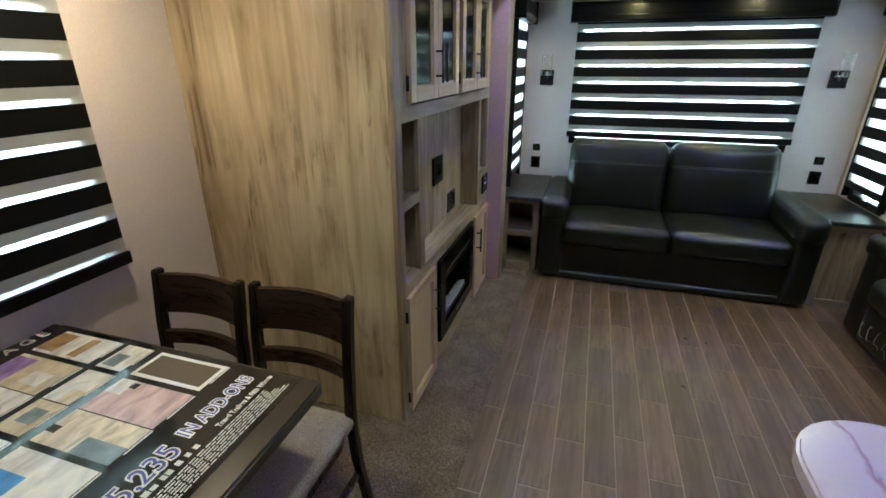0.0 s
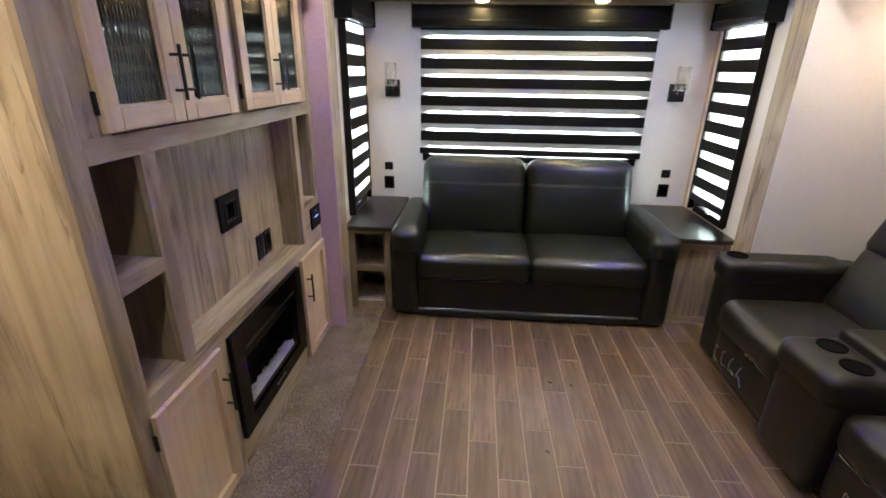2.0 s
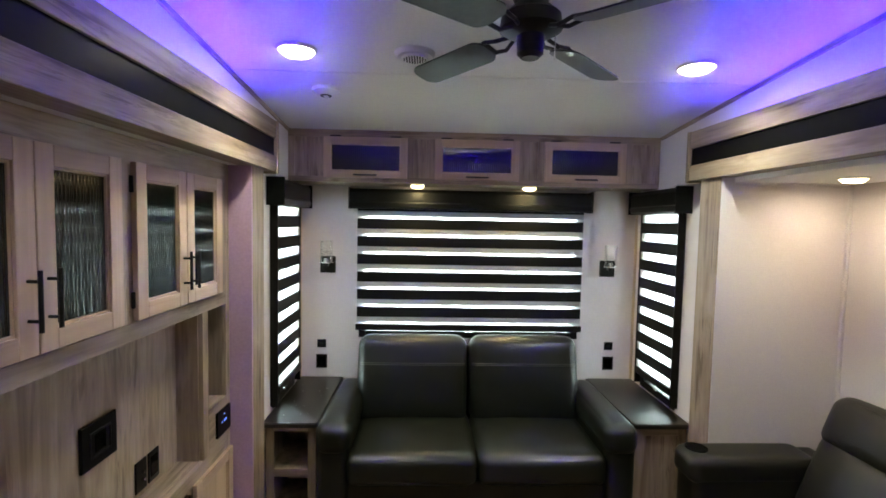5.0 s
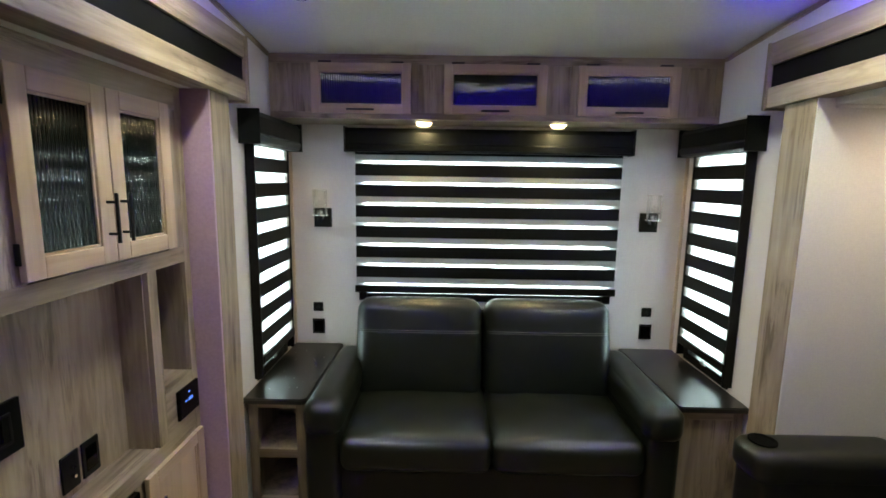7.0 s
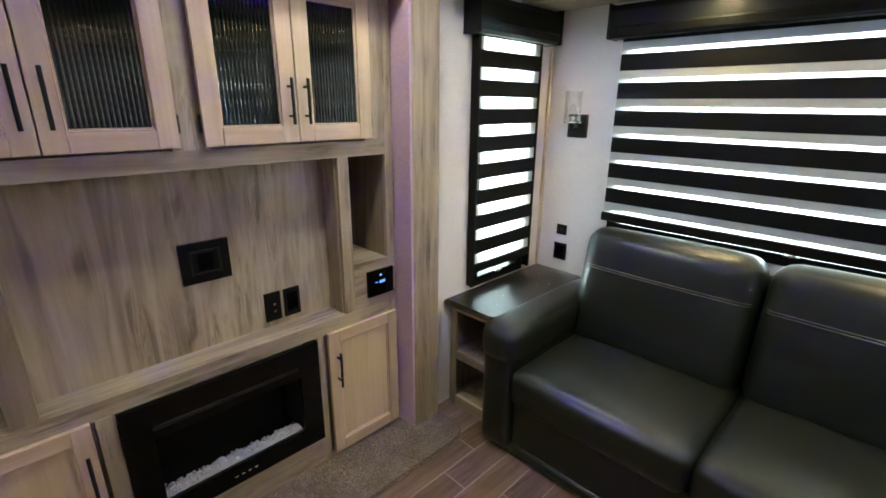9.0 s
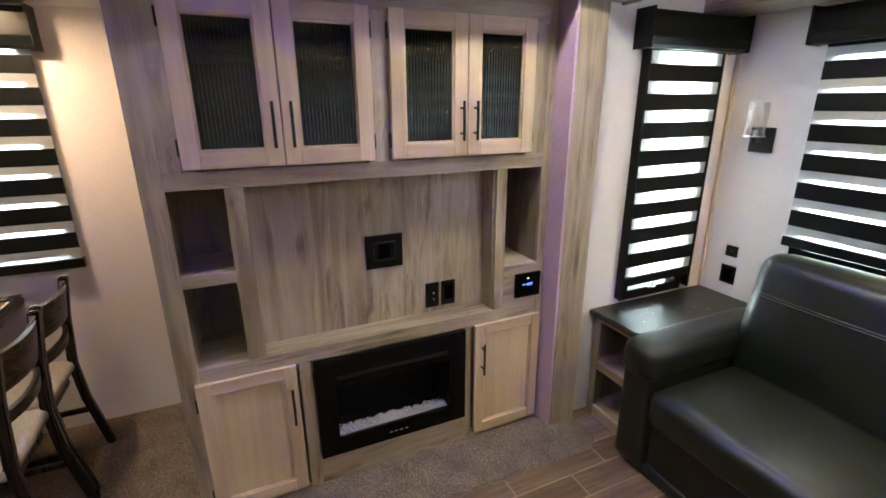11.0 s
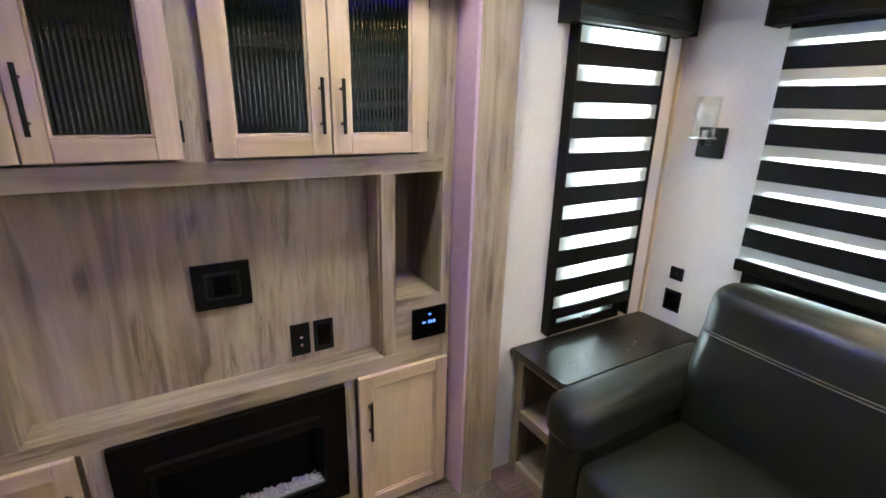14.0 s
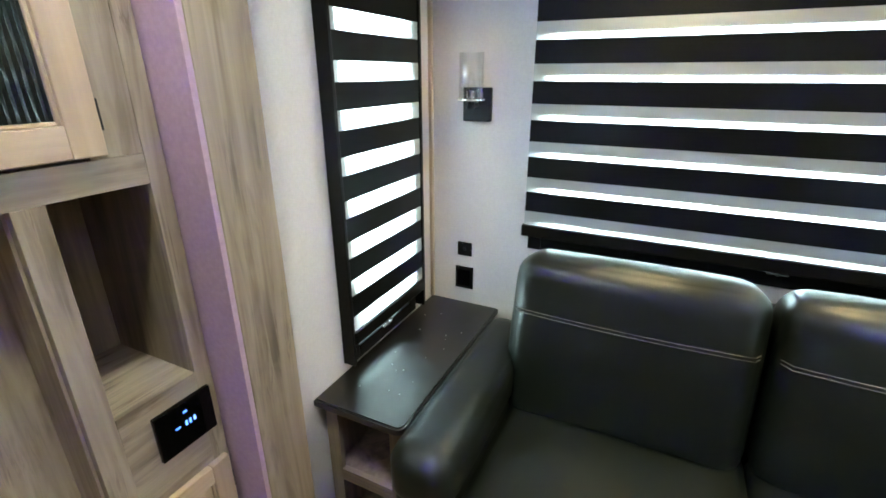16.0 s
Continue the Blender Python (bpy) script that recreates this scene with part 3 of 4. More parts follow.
NZ1, NZ0 = 1.33, 0.672
boxes("face_stile", WOOD_Z, hutch, fbox(HY0, 1.935, 0, HTOP), fbox(3.405, HY1, 0, HTOP), fbox(2.108, 2.168, NZ0, NZ1), fbox(3.175, 3.225, NZ0, NZ1),
      fbox(2.285, 2.335, 0.0, NZ0 - 0.06), fbox(3.025, 3.06, 0.0, NZ0 - 0.06), fbox(1.9355, 2.03, NZ1 + 0.06, HTOP - 0.09), fbox(2.615, 2.725, NZ1 + 0.06, HTOP - 0.09), fbox(3.31, 3.4045, NZ1 + 0.06, HTOP - 0.09), bev=0.0012)
boxes("face_rail", WOOD_Y, hutch, fbox(1.935, 3.405, NZ1, NZ1 + 0.06), fbox(1.935, 3.405, NZ0 - 0.06, NZ0), fbox(1.935, 3.405, HTOP - 0.09, HTOP),
      fbox(1.935, 2.108, 0.99, 1.035), fbox(3.225, 3.405, 0.83, 0.88), fbox(2.335, 3.025, 0.0, 0.14), fbox(1.935, 2.285, 0.0, 0.03), fbox(3.06, 3.405, 0.0, 0.03), bev=0.0012)
boxes("control_rail", WOOD_Y, hutch, fbox(3.225, 3.405, NZ0, 0.83), bev=0.0)
boxes("side_panel", SIDE_OAK, hutch, ((SX, HY0, 0), (fx0, HY0 + 0.02, HTOP)), bev=0.0)
boxes("end_panel", WOOD_Z, hutch, ((SX, HY1 - 0.02, 0), (fx0, HY1, HTOP)), bev=0.0)
boxes("tv_back", WOOD_Z, hutch, ((-0.575, 2.135, NZ0 - 0.02), (-0.56, 3.21, NZ1 + 0.02)), bev=0.0, label="grey wood television back panel")
# niches: boxes open to the front, recess shade put into their darker oak
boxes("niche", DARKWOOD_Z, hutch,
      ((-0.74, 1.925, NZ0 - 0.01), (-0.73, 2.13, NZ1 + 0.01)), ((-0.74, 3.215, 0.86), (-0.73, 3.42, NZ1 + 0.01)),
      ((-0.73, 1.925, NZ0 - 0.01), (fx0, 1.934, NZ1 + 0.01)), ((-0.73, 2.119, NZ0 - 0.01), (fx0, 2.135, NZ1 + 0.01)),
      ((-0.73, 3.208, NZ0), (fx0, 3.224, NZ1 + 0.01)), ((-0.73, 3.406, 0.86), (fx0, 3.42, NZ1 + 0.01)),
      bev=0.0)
boxes("niche_shelf", WOOD_Y, hutch, ((-0.73, 1.934, NZ0 - 0.015), (fx0, 2.119, NZ0 - 0.001)), ((-0.73, 1.934, 0.995), (fx0, 2.119, 1.03)),
      ((-0.73, 1.934, NZ1 + 0.001), (fx0, 2.119, NZ1 + 0.015)), ((-0.73, 3.224, 0.862), (fx0, 3.406, 0.878)), ((-0.73, 3.224, NZ1 + 0.001), (fx0, 3.406, NZ1 + 0.015)),
      ((-0.56, 2.135, NZ0 - 0.02), (fx0, 3.208, NZ0 - 0.001)), ((-0.56, 2.135, NZ1 + 0.001), (fx0, 3.208, NZ1 + 0.02)), bev=0.0)
boxes("reveal", WOOD_Z, hutch, ((-0.56, 3.17, NZ0 - 0.001), (fx0, 3.208, NZ1 + 0.001)), ((-0.56, 2.135, NZ0 - 0.001), (fx0, 2.172, NZ1 + 0.001)), bev=0.0)
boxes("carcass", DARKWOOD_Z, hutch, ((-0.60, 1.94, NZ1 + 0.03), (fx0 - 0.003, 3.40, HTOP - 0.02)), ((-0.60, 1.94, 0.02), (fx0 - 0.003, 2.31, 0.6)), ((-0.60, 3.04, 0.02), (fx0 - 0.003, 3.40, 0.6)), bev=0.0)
MP = (MAPLE_Z, MAPLE_Y)
for k, (a0, a1) in enumerate(((1.998, 2.315), (2.319, 2.635), (2.705, 3.018), (3.022, 3.332))):
    d = panel_door(hutch, 0, HX, 1, a0, a1, 1.398, 1.92, 0.056, "glass", MP)
    hy = a1 - 0.028 if k % 2 == 0 else a0 + 0.028
    bar_handle(d, (HX + 0.02, hy, 1.46), (HX + 0.02, hy, 1.61), (0.03, 0, 0))
    yh = a0 - 0.008 if k % 2 == 0 else a1 + 0.001
    boxes("hinge", METAL, d, *[((HX, yh, z), (HX + 0.012, yh + 0.007, z + 0.055)) for z in (1.44, 1.82)], bev=0.002, label="black hinge")
for k, (a0, a1) in enumerate(((1.915, 2.272), (3.072, 3.432))):
    d = panel_door(hutch, 0, HX, 1, a0, a1, 0.03, 0.618, 0.05, "panel", MP)
    hy = a1 - 0.025 if k == 0 else a0 + 0.035
    bar_handle(d, (HX + 0.02, hy, 0.37), (HX + 0.02, hy, 0.53), (0.03, 0, 0))
    yh = a0 - 0.008 if k == 0 else a1 + 0.001
    boxes("hinge", METAL, d, *[((HX, yh, z), (HX + 0.012, yh + 0.007, z + 0.055)) for z in (0.08, 0.5)], bev=0.002, label="black hinge")

# fireplace
fp = thing("electric_fireplace", (HX, 2.68, 0.14), "black glass electric fireplace with a bed of crystals", "fireplace")
y0, y1, z0, z1 = 2.338, 3.022, 0.142, 0.61
g0, g1, h0, h1 = 2.42, 2.938, 0.212, 0.478
boxes("surround", BLACKGLASS, fp, ((HX, y0, z0), (HX + 0.02, g0, z1)), ((HX, g1, z0), (HX + 0.02, y1, z1)), ((HX, g0, z0), (HX + 0.02, g1, h0)), ((HX, g0, h1), (HX + 0.02, g1, z1)), bev=0.001)
boxes("firebox", BLACK, fp, ((HX - 0.16, g0 - 0.01, h0 - 0.01), (HX - 0.15, g1 + 0.01, h1 + 0.01)), ((HX - 0.15, g0 - 0.01, h0 - 0.01), (HX, g0, h1)), ((HX - 0.15, g1, h0 - 0.01), (HX, g1 + 0.01, h1)),
      ((HX - 0.15, g0, h0 - 0.01), (HX, g1, h0)), ((HX - 0.15, g0, h1), (HX, g1, h1 + 0.01)), bev=0.0)
boxes("vent_slot", METAL, fp, ((HX + 0.019, g0, 0.512), (HX + 0.0225, g1 - 0.01, 0.527)), bev=0.001)
rng = random.Random(4)
bm = bx(bmesh.new(), (HX - 0.06, g0, h0), (HX - 0.012, g1, h0 + 0.007))
for i in range(620):
    c = Vector((HX - 0.055 + rng.random() * 0.042, g0 + 0.01 + rng.random() * (g1 - g0 - 0.02), h0 + 0.003 + rng.random() * 0.022))
    m = Matrix.Translation(c) @ Euler((rng.random() * 6, rng.random() * 6, 0)).to_matrix().to_4x4() @ Matrix.Diagonal((1, 0.8, 1.3, 1))
    bmesh.ops.create_icosphere(bm, subdivisions=1, radius=0.0035 + rng.random() * 0.0035, matrix=m)
tagged(mesh("crystal_bed", bm, CRYSTAL, fp, label="clear violet crystals"), kind="stuff")
bm = bmesh.new()
for i in range(4):
    bx(bm, (HX + 0.0201, 2.64 + i * 0.025, 0.178), (HX + 0.0206, 2.652 + i * 0.025, 0.182))
mesh("touch_marks", bm, GREYLINE, fp)


def plate(name, label, axis, face, s, a0, a1, z0, z1, mat=BLACK, thick=0.007, details=()):
    """A wall plate with raised insets: details are (a0, a1, z0, z1, material, height) as parts."""
    def b3(p0, p1, d0, d1, q0, q1):
        d0, d1 = sorted((face + s * d0, face + s * d1))
        return ((d0, p0, q0), (d1, p1, q1)) if axis == 0 else ((p0, d0, q0), (p1, d1, q1))
    at = (face, (a0 + a1) / 2, z0) if axis == 0 else ((a0 + a1) / 2, face, z0)
    p = thing(name, at, label, "wall plate")
    boxes("cover", mat, p, b3(a0, a1, 0, thick, z0, z1), bev=0.0025)
    for nm, p0, p1, q0, q1, mt, h in details:
        boxes(nm, mt, p, b3(p0, p1, thick - 0.001, thick + h, q0, q1), bev=0.001)
    return p


TVX = -0.56
plate("tv_outlet_box", "black recessed outlet box on the grey wood panel", 0, TVX, 1, 2.608, 2.772, 0.925, 1.072, BLACK, 0.012,
      [("rim", 2.64, 2.74, 0.955, 0.962, METAL, 0.003), ("rim", 2.64, 2.74, 1.035, 1.042, METAL, 0.003), ("rim", 2.64, 2.647, 0.962, 1.035, METAL, 0.003), ("rim", 2.733, 2.74, 0.962, 1.035, METAL, 0.003), ("socket", 2.665, 2.715, 0.97, 1.03, BLACKGLASS, 0.002)])
cx = plate("coax_plate", "black coaxial wall plate with two steel connectors", 0, TVX, 1, 2.878, 2.945, 0.695, 0.815)
bm = bmesh.new()
for z in (0.77, 0.74):
    cyl(bm, (TVX + 0.006, 2.912, z), (TVX + 0.02, 2.912, z), 0.0055, n=12)
mesh("connector", bm, CHROME, cx, True, "steel coaxial connector")
plate("power_outlet", "black power outlet on the grey wood panel", 0, TVX, 1, 2.958, 3.028, 0.695, 0.815, BLACK, 0.007, [("socket", 2.97, 3.016, 0.715, 0.795, BLACKGLASS, 0.002)])
plate("stereo_panel", "black stereo control panel with a small blue display", 0, HX, 1, 3.285, 3.425, 0.715, 0.835, BLACKGLASS, 0.012,
      [("display_mark", 3.325, 3.338, 0.776, 0.781, DISPLAYBLUE, 0.0005), ("display_mark", 3.35, 3.356, 0.772, 0.785, DISPLAYBLUE, 0.0005), ("display_mark", 3.360, 3.366, 0.772, 0.785, DISPLAYBLUE, 0.0005),
       ("display_mark", 3.371, 3.377, 0.772, 0.785, DISPLAYBLUE, 0.0005), ("display_mark", 3.35, 3.36, 0.806, 0.812, DISPLAYBLUE, 0.0005)])
# plates on the rear wall
for x in (-0.232, 1.888):
    plate("wall_switch", "small black switch plate on the white wall", 1, BY, -1, x - 0.032, x + 0.032, 0.815, 0.875, BLACK, 0.007, [("rocker", x - 0.006, x + 0.006, 0.838, 0.852, METAL, 0.004)])
    plate("power_outlet", "black power outlet on the white wall", 1, BY, -1, x - 0.04, x + 0.04, 0.665, 0.765, BLACK, 0.008, [("socket", x - 0.028, x + 0.028, 0.68, 0.75, BLACKGLASS, 0.003)])


def sconce(x):
    s = thing("wall_sconce", (x, BY, 1.365), "black wall sconce with a clear glass cylinder, unlit", "sconce", "sconces beside the window")
    boxes("backplate", METAL, s, ((x - 0.055, BY - 0.02, 1.365), (x + 0.055, BY, 1.485)), bev=0.004)
    yc = BY - 0.075
    bm = bmesh.new()
    cyl(bm, (x, BY - 0.018, 1.425), (x, yc, 1.425), 0.009, n=12)
    cyl(bm, (x, yc, 1.415), (x, yc, 1.445), 0.014, n=16)
    mesh("arm", bm, METAL, s, True)
    bm = bmesh.new()
    cyl(bm, (x, yc, 1.443), (x, yc, 1.449), 0.05, n=28)
    cyl(bm, (x, yc, 1.449), (x, yc, 1.475), 0.016, n=20)
    mesh("lamp_cup", bm, CHROME, s, True, "chrome lamp cup")
    bm = bmesh.new()
    pr = [(0.043, 1.449), (0.043, 1.60), (0.0405, 1.60), (0.0405, 1.452)]
    rings = []
    for r, z in pr:
        rings.append([bm.verts.new((x + r * math.cos(a * math.tau / 32), yc + r * math.sin(a * math.tau / 32), z)) for a in range(32)])
    for r0, r1 in zip(rings, rings[1:]):
        for i in range(32):
            bm.faces.new([r0[i], r0[(i + 1) % 32], r1[(i + 1) % 32], r1[i]])
    g = mesh("glass_shade", bm, BULBGLASS, s, True, "clear glass cylinder")
    g.visible_shadow = False
    bm = bmesh.new()
    bmesh.ops.create_uvsphere(bm, u_segments=16, v_segments=10, radius=0.014, matrix=Matrix.Translation((x, yc, 1.505)) @ Matrix.Diagonal((1, 1, 2.2, 1)))
    b = mesh("bulb", bm, BULBGLASS, s, True, "clear glass bulb")
    b.visible_shadow = False


sconce(-0.187)
sconce(1.852)

# overhead cabinets
oc = thing("overhead_cabinet", (0.84, BY, 2.0), "grey wood overhead cabinet with three reeded glass flap doors", "cabinet")
CY = 4.22
boxes("body", WOOD_X, oc, ((LX, CY + 0.02, 1.995), (RX, BY, 2.012)), ((LX, CY + 0.02, 2.012), (LX + 0.02, BY, 2.33)), ((RX - 0.02, CY + 0.02, 2.012), (RX, BY, 2.33)), bev=0.0)
boxes("face_rail", WOOD_X, oc, ((LX, CY, 1.995), (RX, CY + 0.02, 2.03)), ((LX, CY, 2.285), (RX, CY + 0.02, 2.333)), bev=0.001)
doors = ((-0.158, 0.385), (0.565, 1.12), (1.29, 1.835))
edges = [LX] + [v for d in doors for v in d] + [RX]
for a, b in zip(edges[::2], edges[1::2]):
    boxes("face_stile", WOOD_Z, oc, ((a, CY, 2.03), (a + 0.04, CY + 0.02, 2.285)), ((b - 0.04, CY, 2.03), (b, CY + 0.02, 2.285)), ((a + 0.04, CY + 0.008, 2.03), (b - 0.04, CY + 0.02, 2.285)), bev=0.001)
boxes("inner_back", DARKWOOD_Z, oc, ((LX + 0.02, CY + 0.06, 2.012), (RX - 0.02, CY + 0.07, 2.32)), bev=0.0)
for a0, a1 in doors:
    d = panel_door(oc, 1, CY, -1, a0, a1, 2.022, 2.285, 0.045, "glass", (MAPLE_Z, MAPLE_X))
    c = (a0 + a1) / 2
    bar_handle(d, (c - 0.075, CY - 0.02, 2.04), (c + 0.075, CY - 0.02, 2.04), (0, -0.022, 0))
    boxes("hinge", METAL, d, ((a0 + 0.04, CY - 0.012, 2.287), (a0 + 0.11, CY - 0.001, 2.296)), ((a1 - 0.11, CY - 0.012, 2.287), (a1 - 0.04, CY - 0.001, 2.296)), bev=0.002)


def puck(x, y, z, r, mat, name="puck_light", label="round white recessed puck light, lit", tilt=0.0):
    p = thing(name, (x, y, z), label, "ceiling light")
    bm = bmesh.new()
    cyl(bm, (x, y, z - 0.008), (x, y + tilt * 0.008, z + 0.002), r * 0.92, r, 32)
    mesh("rim", bm, WHITEPLASTIC, p, True)
    bm = bmesh.new()
    cyl(bm, (x, y, z - 0.022), (x, y, z - 0.0075), r * 0.6, r * 0.84, 32)
    g = mesh("diffuser", bm, mat, p, True, "glowing diffuser")


for px, py in CEILING_PUCKS:
    puck(px, py, ceil_z(py), 0.085, PUCKGLOW)
for px, py in CABINET_PUCKS:
    puck(px, py, 1.995, 0.055, PUCKWARM)
puck(2.40, 3.15, 1.975, 0.06, PUCKWARM)
puck(-0.98, 1.30, 2.0, 0.06, PUCKWARM)

# round vent and detector on the ceiling
v = thing("ceiling_vent", (0.457, 3.138, ceil_z(3.138)), "round white slotted ceiling vent", "vent")
vz = ceil_z(3.138)
bm = bmesh.new()
cyl(bm, (0.457, 3.138, vz - 0.014), (0.457, 3.138, vz + 0.004), 0.075, 0.088, 32)
cyl(bm, (0.457, 3.138, vz - 0.022), (0.457, 3.138, vz - 0.014), 0.052, 0.056, 32)
mesh("ring", bm, WHITEPLASTIC, v, True)
bm = bmesh.new()
for i in range(9):
    dx = (i - 4) * 0.011
    h = math.sqrt(max(0.0, 0.046 ** 2 - dx ** 2))
    bx(bm, (0.457 + dx - 0.003, 3.138 - h, vz - 0.0232), (0.457 + dx + 0.003, 3.138 + h, vz - 0.0218))
mesh("slot", bm, BLACK, v)
s = thing("smoke_detector", (0.0, 3.55, ceil_z(3.55)), "small round white smoke detector on the ceiling", "detector")
sz = ceil_z(3.55)
bm = bmesh.new()
cyl(bm, (0, 3.55, sz - 0.012), (0, 3.55, sz + 0.005), 0.068, 0.07, 32)
cyl(bm, (0, 3.55, sz - 0.03), (0, 3.55, sz - 0.012), 0.04, 0.062, 32)
bx(bm, (-0.012, 3.53, sz - 0.036), (0.012, 3.57, sz - 0.028), 0.002)
mesh("body", bm, WHITEPLASTIC, s, True)
bm = bmesh.new()
cyl(bm, (0, 3.55, sz - 0.0345), (0, 3.55, sz - 0.029), 0.026, 0.03, 24)
mesh("sensor", bm, BLACK, s, True, "dark sensor dome")

# ceiling fan
fan = thing("ceiling_fan", (0.84, 2.665, 2.30), "black ceiling fan with dark drooping blades", "ceiling fan")
bm = bmesh.new()
cyl(bm, (0.84, 2.665, 2.44), (0.84, 2.665, ceil_z(2.665) + 0.005), 0.05, 0.075, 28)
cyl(bm, (0.84, 2.665, 2.40), (0.84, 2.665, 2.44), 0.095, 0.05, 28)
cyl(bm, (0.84, 2.665, 2.36), (0.84, 2.665, 2.40), 0.10, 0.095, 28)
cyl(bm, (0.84, 2.665, 2.34), (0.84, 2.665, 2.36), 0.06, 0.10, 28)
cyl(bm, (0.84, 2.665, 2.285), (0.84, 2.665, 2.34), 0.042, 0.045, 28)
cyl(bm, (0.84, 2.665, 2.272), (0.84, 2.665, 2.285), 0.028, 0.042, 28)
mesh("motor", bm, METAL, fan, True)
for k in range(4):
    a = radians(42 + 90 * k)
    m = Matrix.Translation((0.84, 2.665, 2.352)) @ Matrix.Rotation(a, 4, "Z") @ Matrix.Rotation(radians(3), 4, "Y")
    bm = bmesh.new()
    prism(bm, rounded(0.17, -0.062, 0.53, 0.062, 0.045), 2, -0.003, 0.003)
    bmesh.ops.transform(bm, matrix=m @ Matrix.Rotation(radians(13), 4, "X"), verts=bm.verts)
    mesh("blade", bm, BLADE, fan, False)
    bm = bmesh.new()
    for s in (-1, 1):
        wire(bm, [(0.08, 0.012 * s, 0.005), (0.12, 0.03 * s, -0.004), (0.17, 0.034 * s, 0.006), (0.215, 0.016 * s, 0.006)], 0.007, 8)
    bx(bm, (0.16, -0.04, 0.002), (0.22, 0.04, 0.008), 0.002)
    bmesh.ops.transform(bm, matrix=m @ Matrix.Rotation(radians(13), 4, "X"), verts=bm.verts)
    mesh("blade_iron", bm, METAL, fan, True)
bm = bmesh.new()
wire(bm, [(0.92, 2.665, 2.36), (0.92, 2.665, 2.27)], 0.0015)
mesh("pull_chain", bm, CHROME, fan)


# ---- end tables ----
def end_table(x0, x1, open_front, name, label):
    t = thing(name, ((x0 + x1) / 2, 4.1, 0), label, "end table")
    y0 = 3.735
    bm = bmesh.new()
    left = x0 < 0.5
    prism(bm, rounded(x0 + 0.001, 3.71, x1, BY - 0.001, 0.03, (0, 0, 0, 1) if left else (0, 0, 1, 0)), 2, 0.575, 0.60)
    bmesh.ops.bevel(bm, geom=[e for e in bm.edges if all(v.co.z > 0.59 for v in e.verts)], offset=0.006, segments=2, affect="EDGES")
    mesh("top", bm, BLACKTOP, t, True, "black laminate top")
    a, b = x0 + 0.02, x1 - 0.015
    if open_front:
        boxes("frame", DARKWOOD_Z, t, ((a, y0, 0), (a + 0.045, y0 + 0.02, 0.575)), ((b - 0.045, y0, 0), (b, y0 + 0.02, 0.575)), bev=0.001)
        boxes("rail", WOOD_X, t, ((a + 0.045, y0, 0), (b - 0.045, y0 + 0.02, 0.06)), ((a + 0.045, y0, 0.28), (b - 0.045, y0 + 0.02, 0.325)), ((a + 0.045, y0, 0.545), (b - 0.045, y0 + 0.02, 0.575)), bev=0.001)
        boxes("carcass", DARKWOOD_Z, t, ((a, y0 + 0.02, 0), (a + 0.015, BY - 0.01, 0.575)), ((b - 0.015, y0 + 0.02, 0), (b, BY - 0.01, 0.575)), ((a + 0.015, 4.1, 0), (b - 0.015, 4.11, 0.575)), bev=0.0)
        boxes("shelf", DARKWOOD_Z, t, ((a + 0.015, y0 + 0.02, 0.05), (b - 0.015, 4.1, 0.06)), ((a + 0.015, y0 + 0.02, 0.31), (b - 0.015, 4.1, 0.322)), bev=0.0)
    else:
        boxes("frame", WOOD_Z, t, ((a, y0, 0), (a + 0.05, y0 + 0.02, 0.575)), ((b - 0.05, y0, 0), (b, y0 + 0.02, 0.575)), ((a, y0 + 0.02, 0), (b, BY - 0.01, 0.57)), ((a + 0.05, y0 + 0.008, 0.05), (b - 0.05, y0 + 0.019, 0.525)), bev=0.001)
        boxes("rail", WOOD_X, t, ((a + 0.05, y0, 0), (b - 0.05, y0 + 0.02, 0.05)), ((a + 0.05, y0, 0.525), (b - 0.05, y0 + 0.02, 0.575)), bev=0.001)
    return t


end_table(LX, -0.075, True, "end_table", "grey wood end table with open shelves and black top")
end_table(1.725, RX, False, "end_table", "grey wood end table with closed front and black top")

# ---- sofa ----
sofa = thing("sofa", (0.825, 4.05, 0), "dark grey leather two-seat sofa with thick back cushions", "sofa")
SXA, SXB = -0.065, 1.715
for s, (a, b) in enumerate(((SXA, 0.105), (SXB - 0.17, SXB))):
    bm = bmesh.new()
    cushion(bm, (a, 3.625, 0.02), (b, 4.45, 0.60), 0.035, (0.006, 0.008, 0.0))
    # padded top of the arm, sloping outward at the front
    cushion(bm, (a - 0.006 if s == 0 else a - 0.012, 3.60, 0.46), (b + 0.012 if s == 0 else b + 0.006, 4.42, 0.635), 0.06, (0.004, 0.01, 0.012))
    mesh("arm", bm, LEATHER, sofa, True)
bm = bmesh.new()
cushion(bm, (0.095, 3.655, 0.03), (SXB - 0.16, 4.3, 0.305), 0.02, (0, 0.004, 0))
mesh("base", bm, LEATHER, sofa, True)
bm = bmesh.new()
cushion(bm, (0.09, 3.64, 0.012), (SXB - 0.155, 3.70, 0.07), 0.02, (0, 0.003, 0))
mesh("base_band", bm, LEATHER, sofa, True)
for a, b in ((0.10, 0.824), (0.828, SXB - 0.165)):
    bm = bmesh.new()
    cushion(bm, (a, 3.605, 0.285), (b, 4.25, 0.46), 0.05, (0.004, 0.012, 0.022), 24)
    for v in bm.verts:
        v.co.z += 0.004 * noise.noise(Vector((v.co.x * 8, v.co.y * 6, 3.0)))
    mesh("seat_cushion", bm, LEATHER, sofa, True)
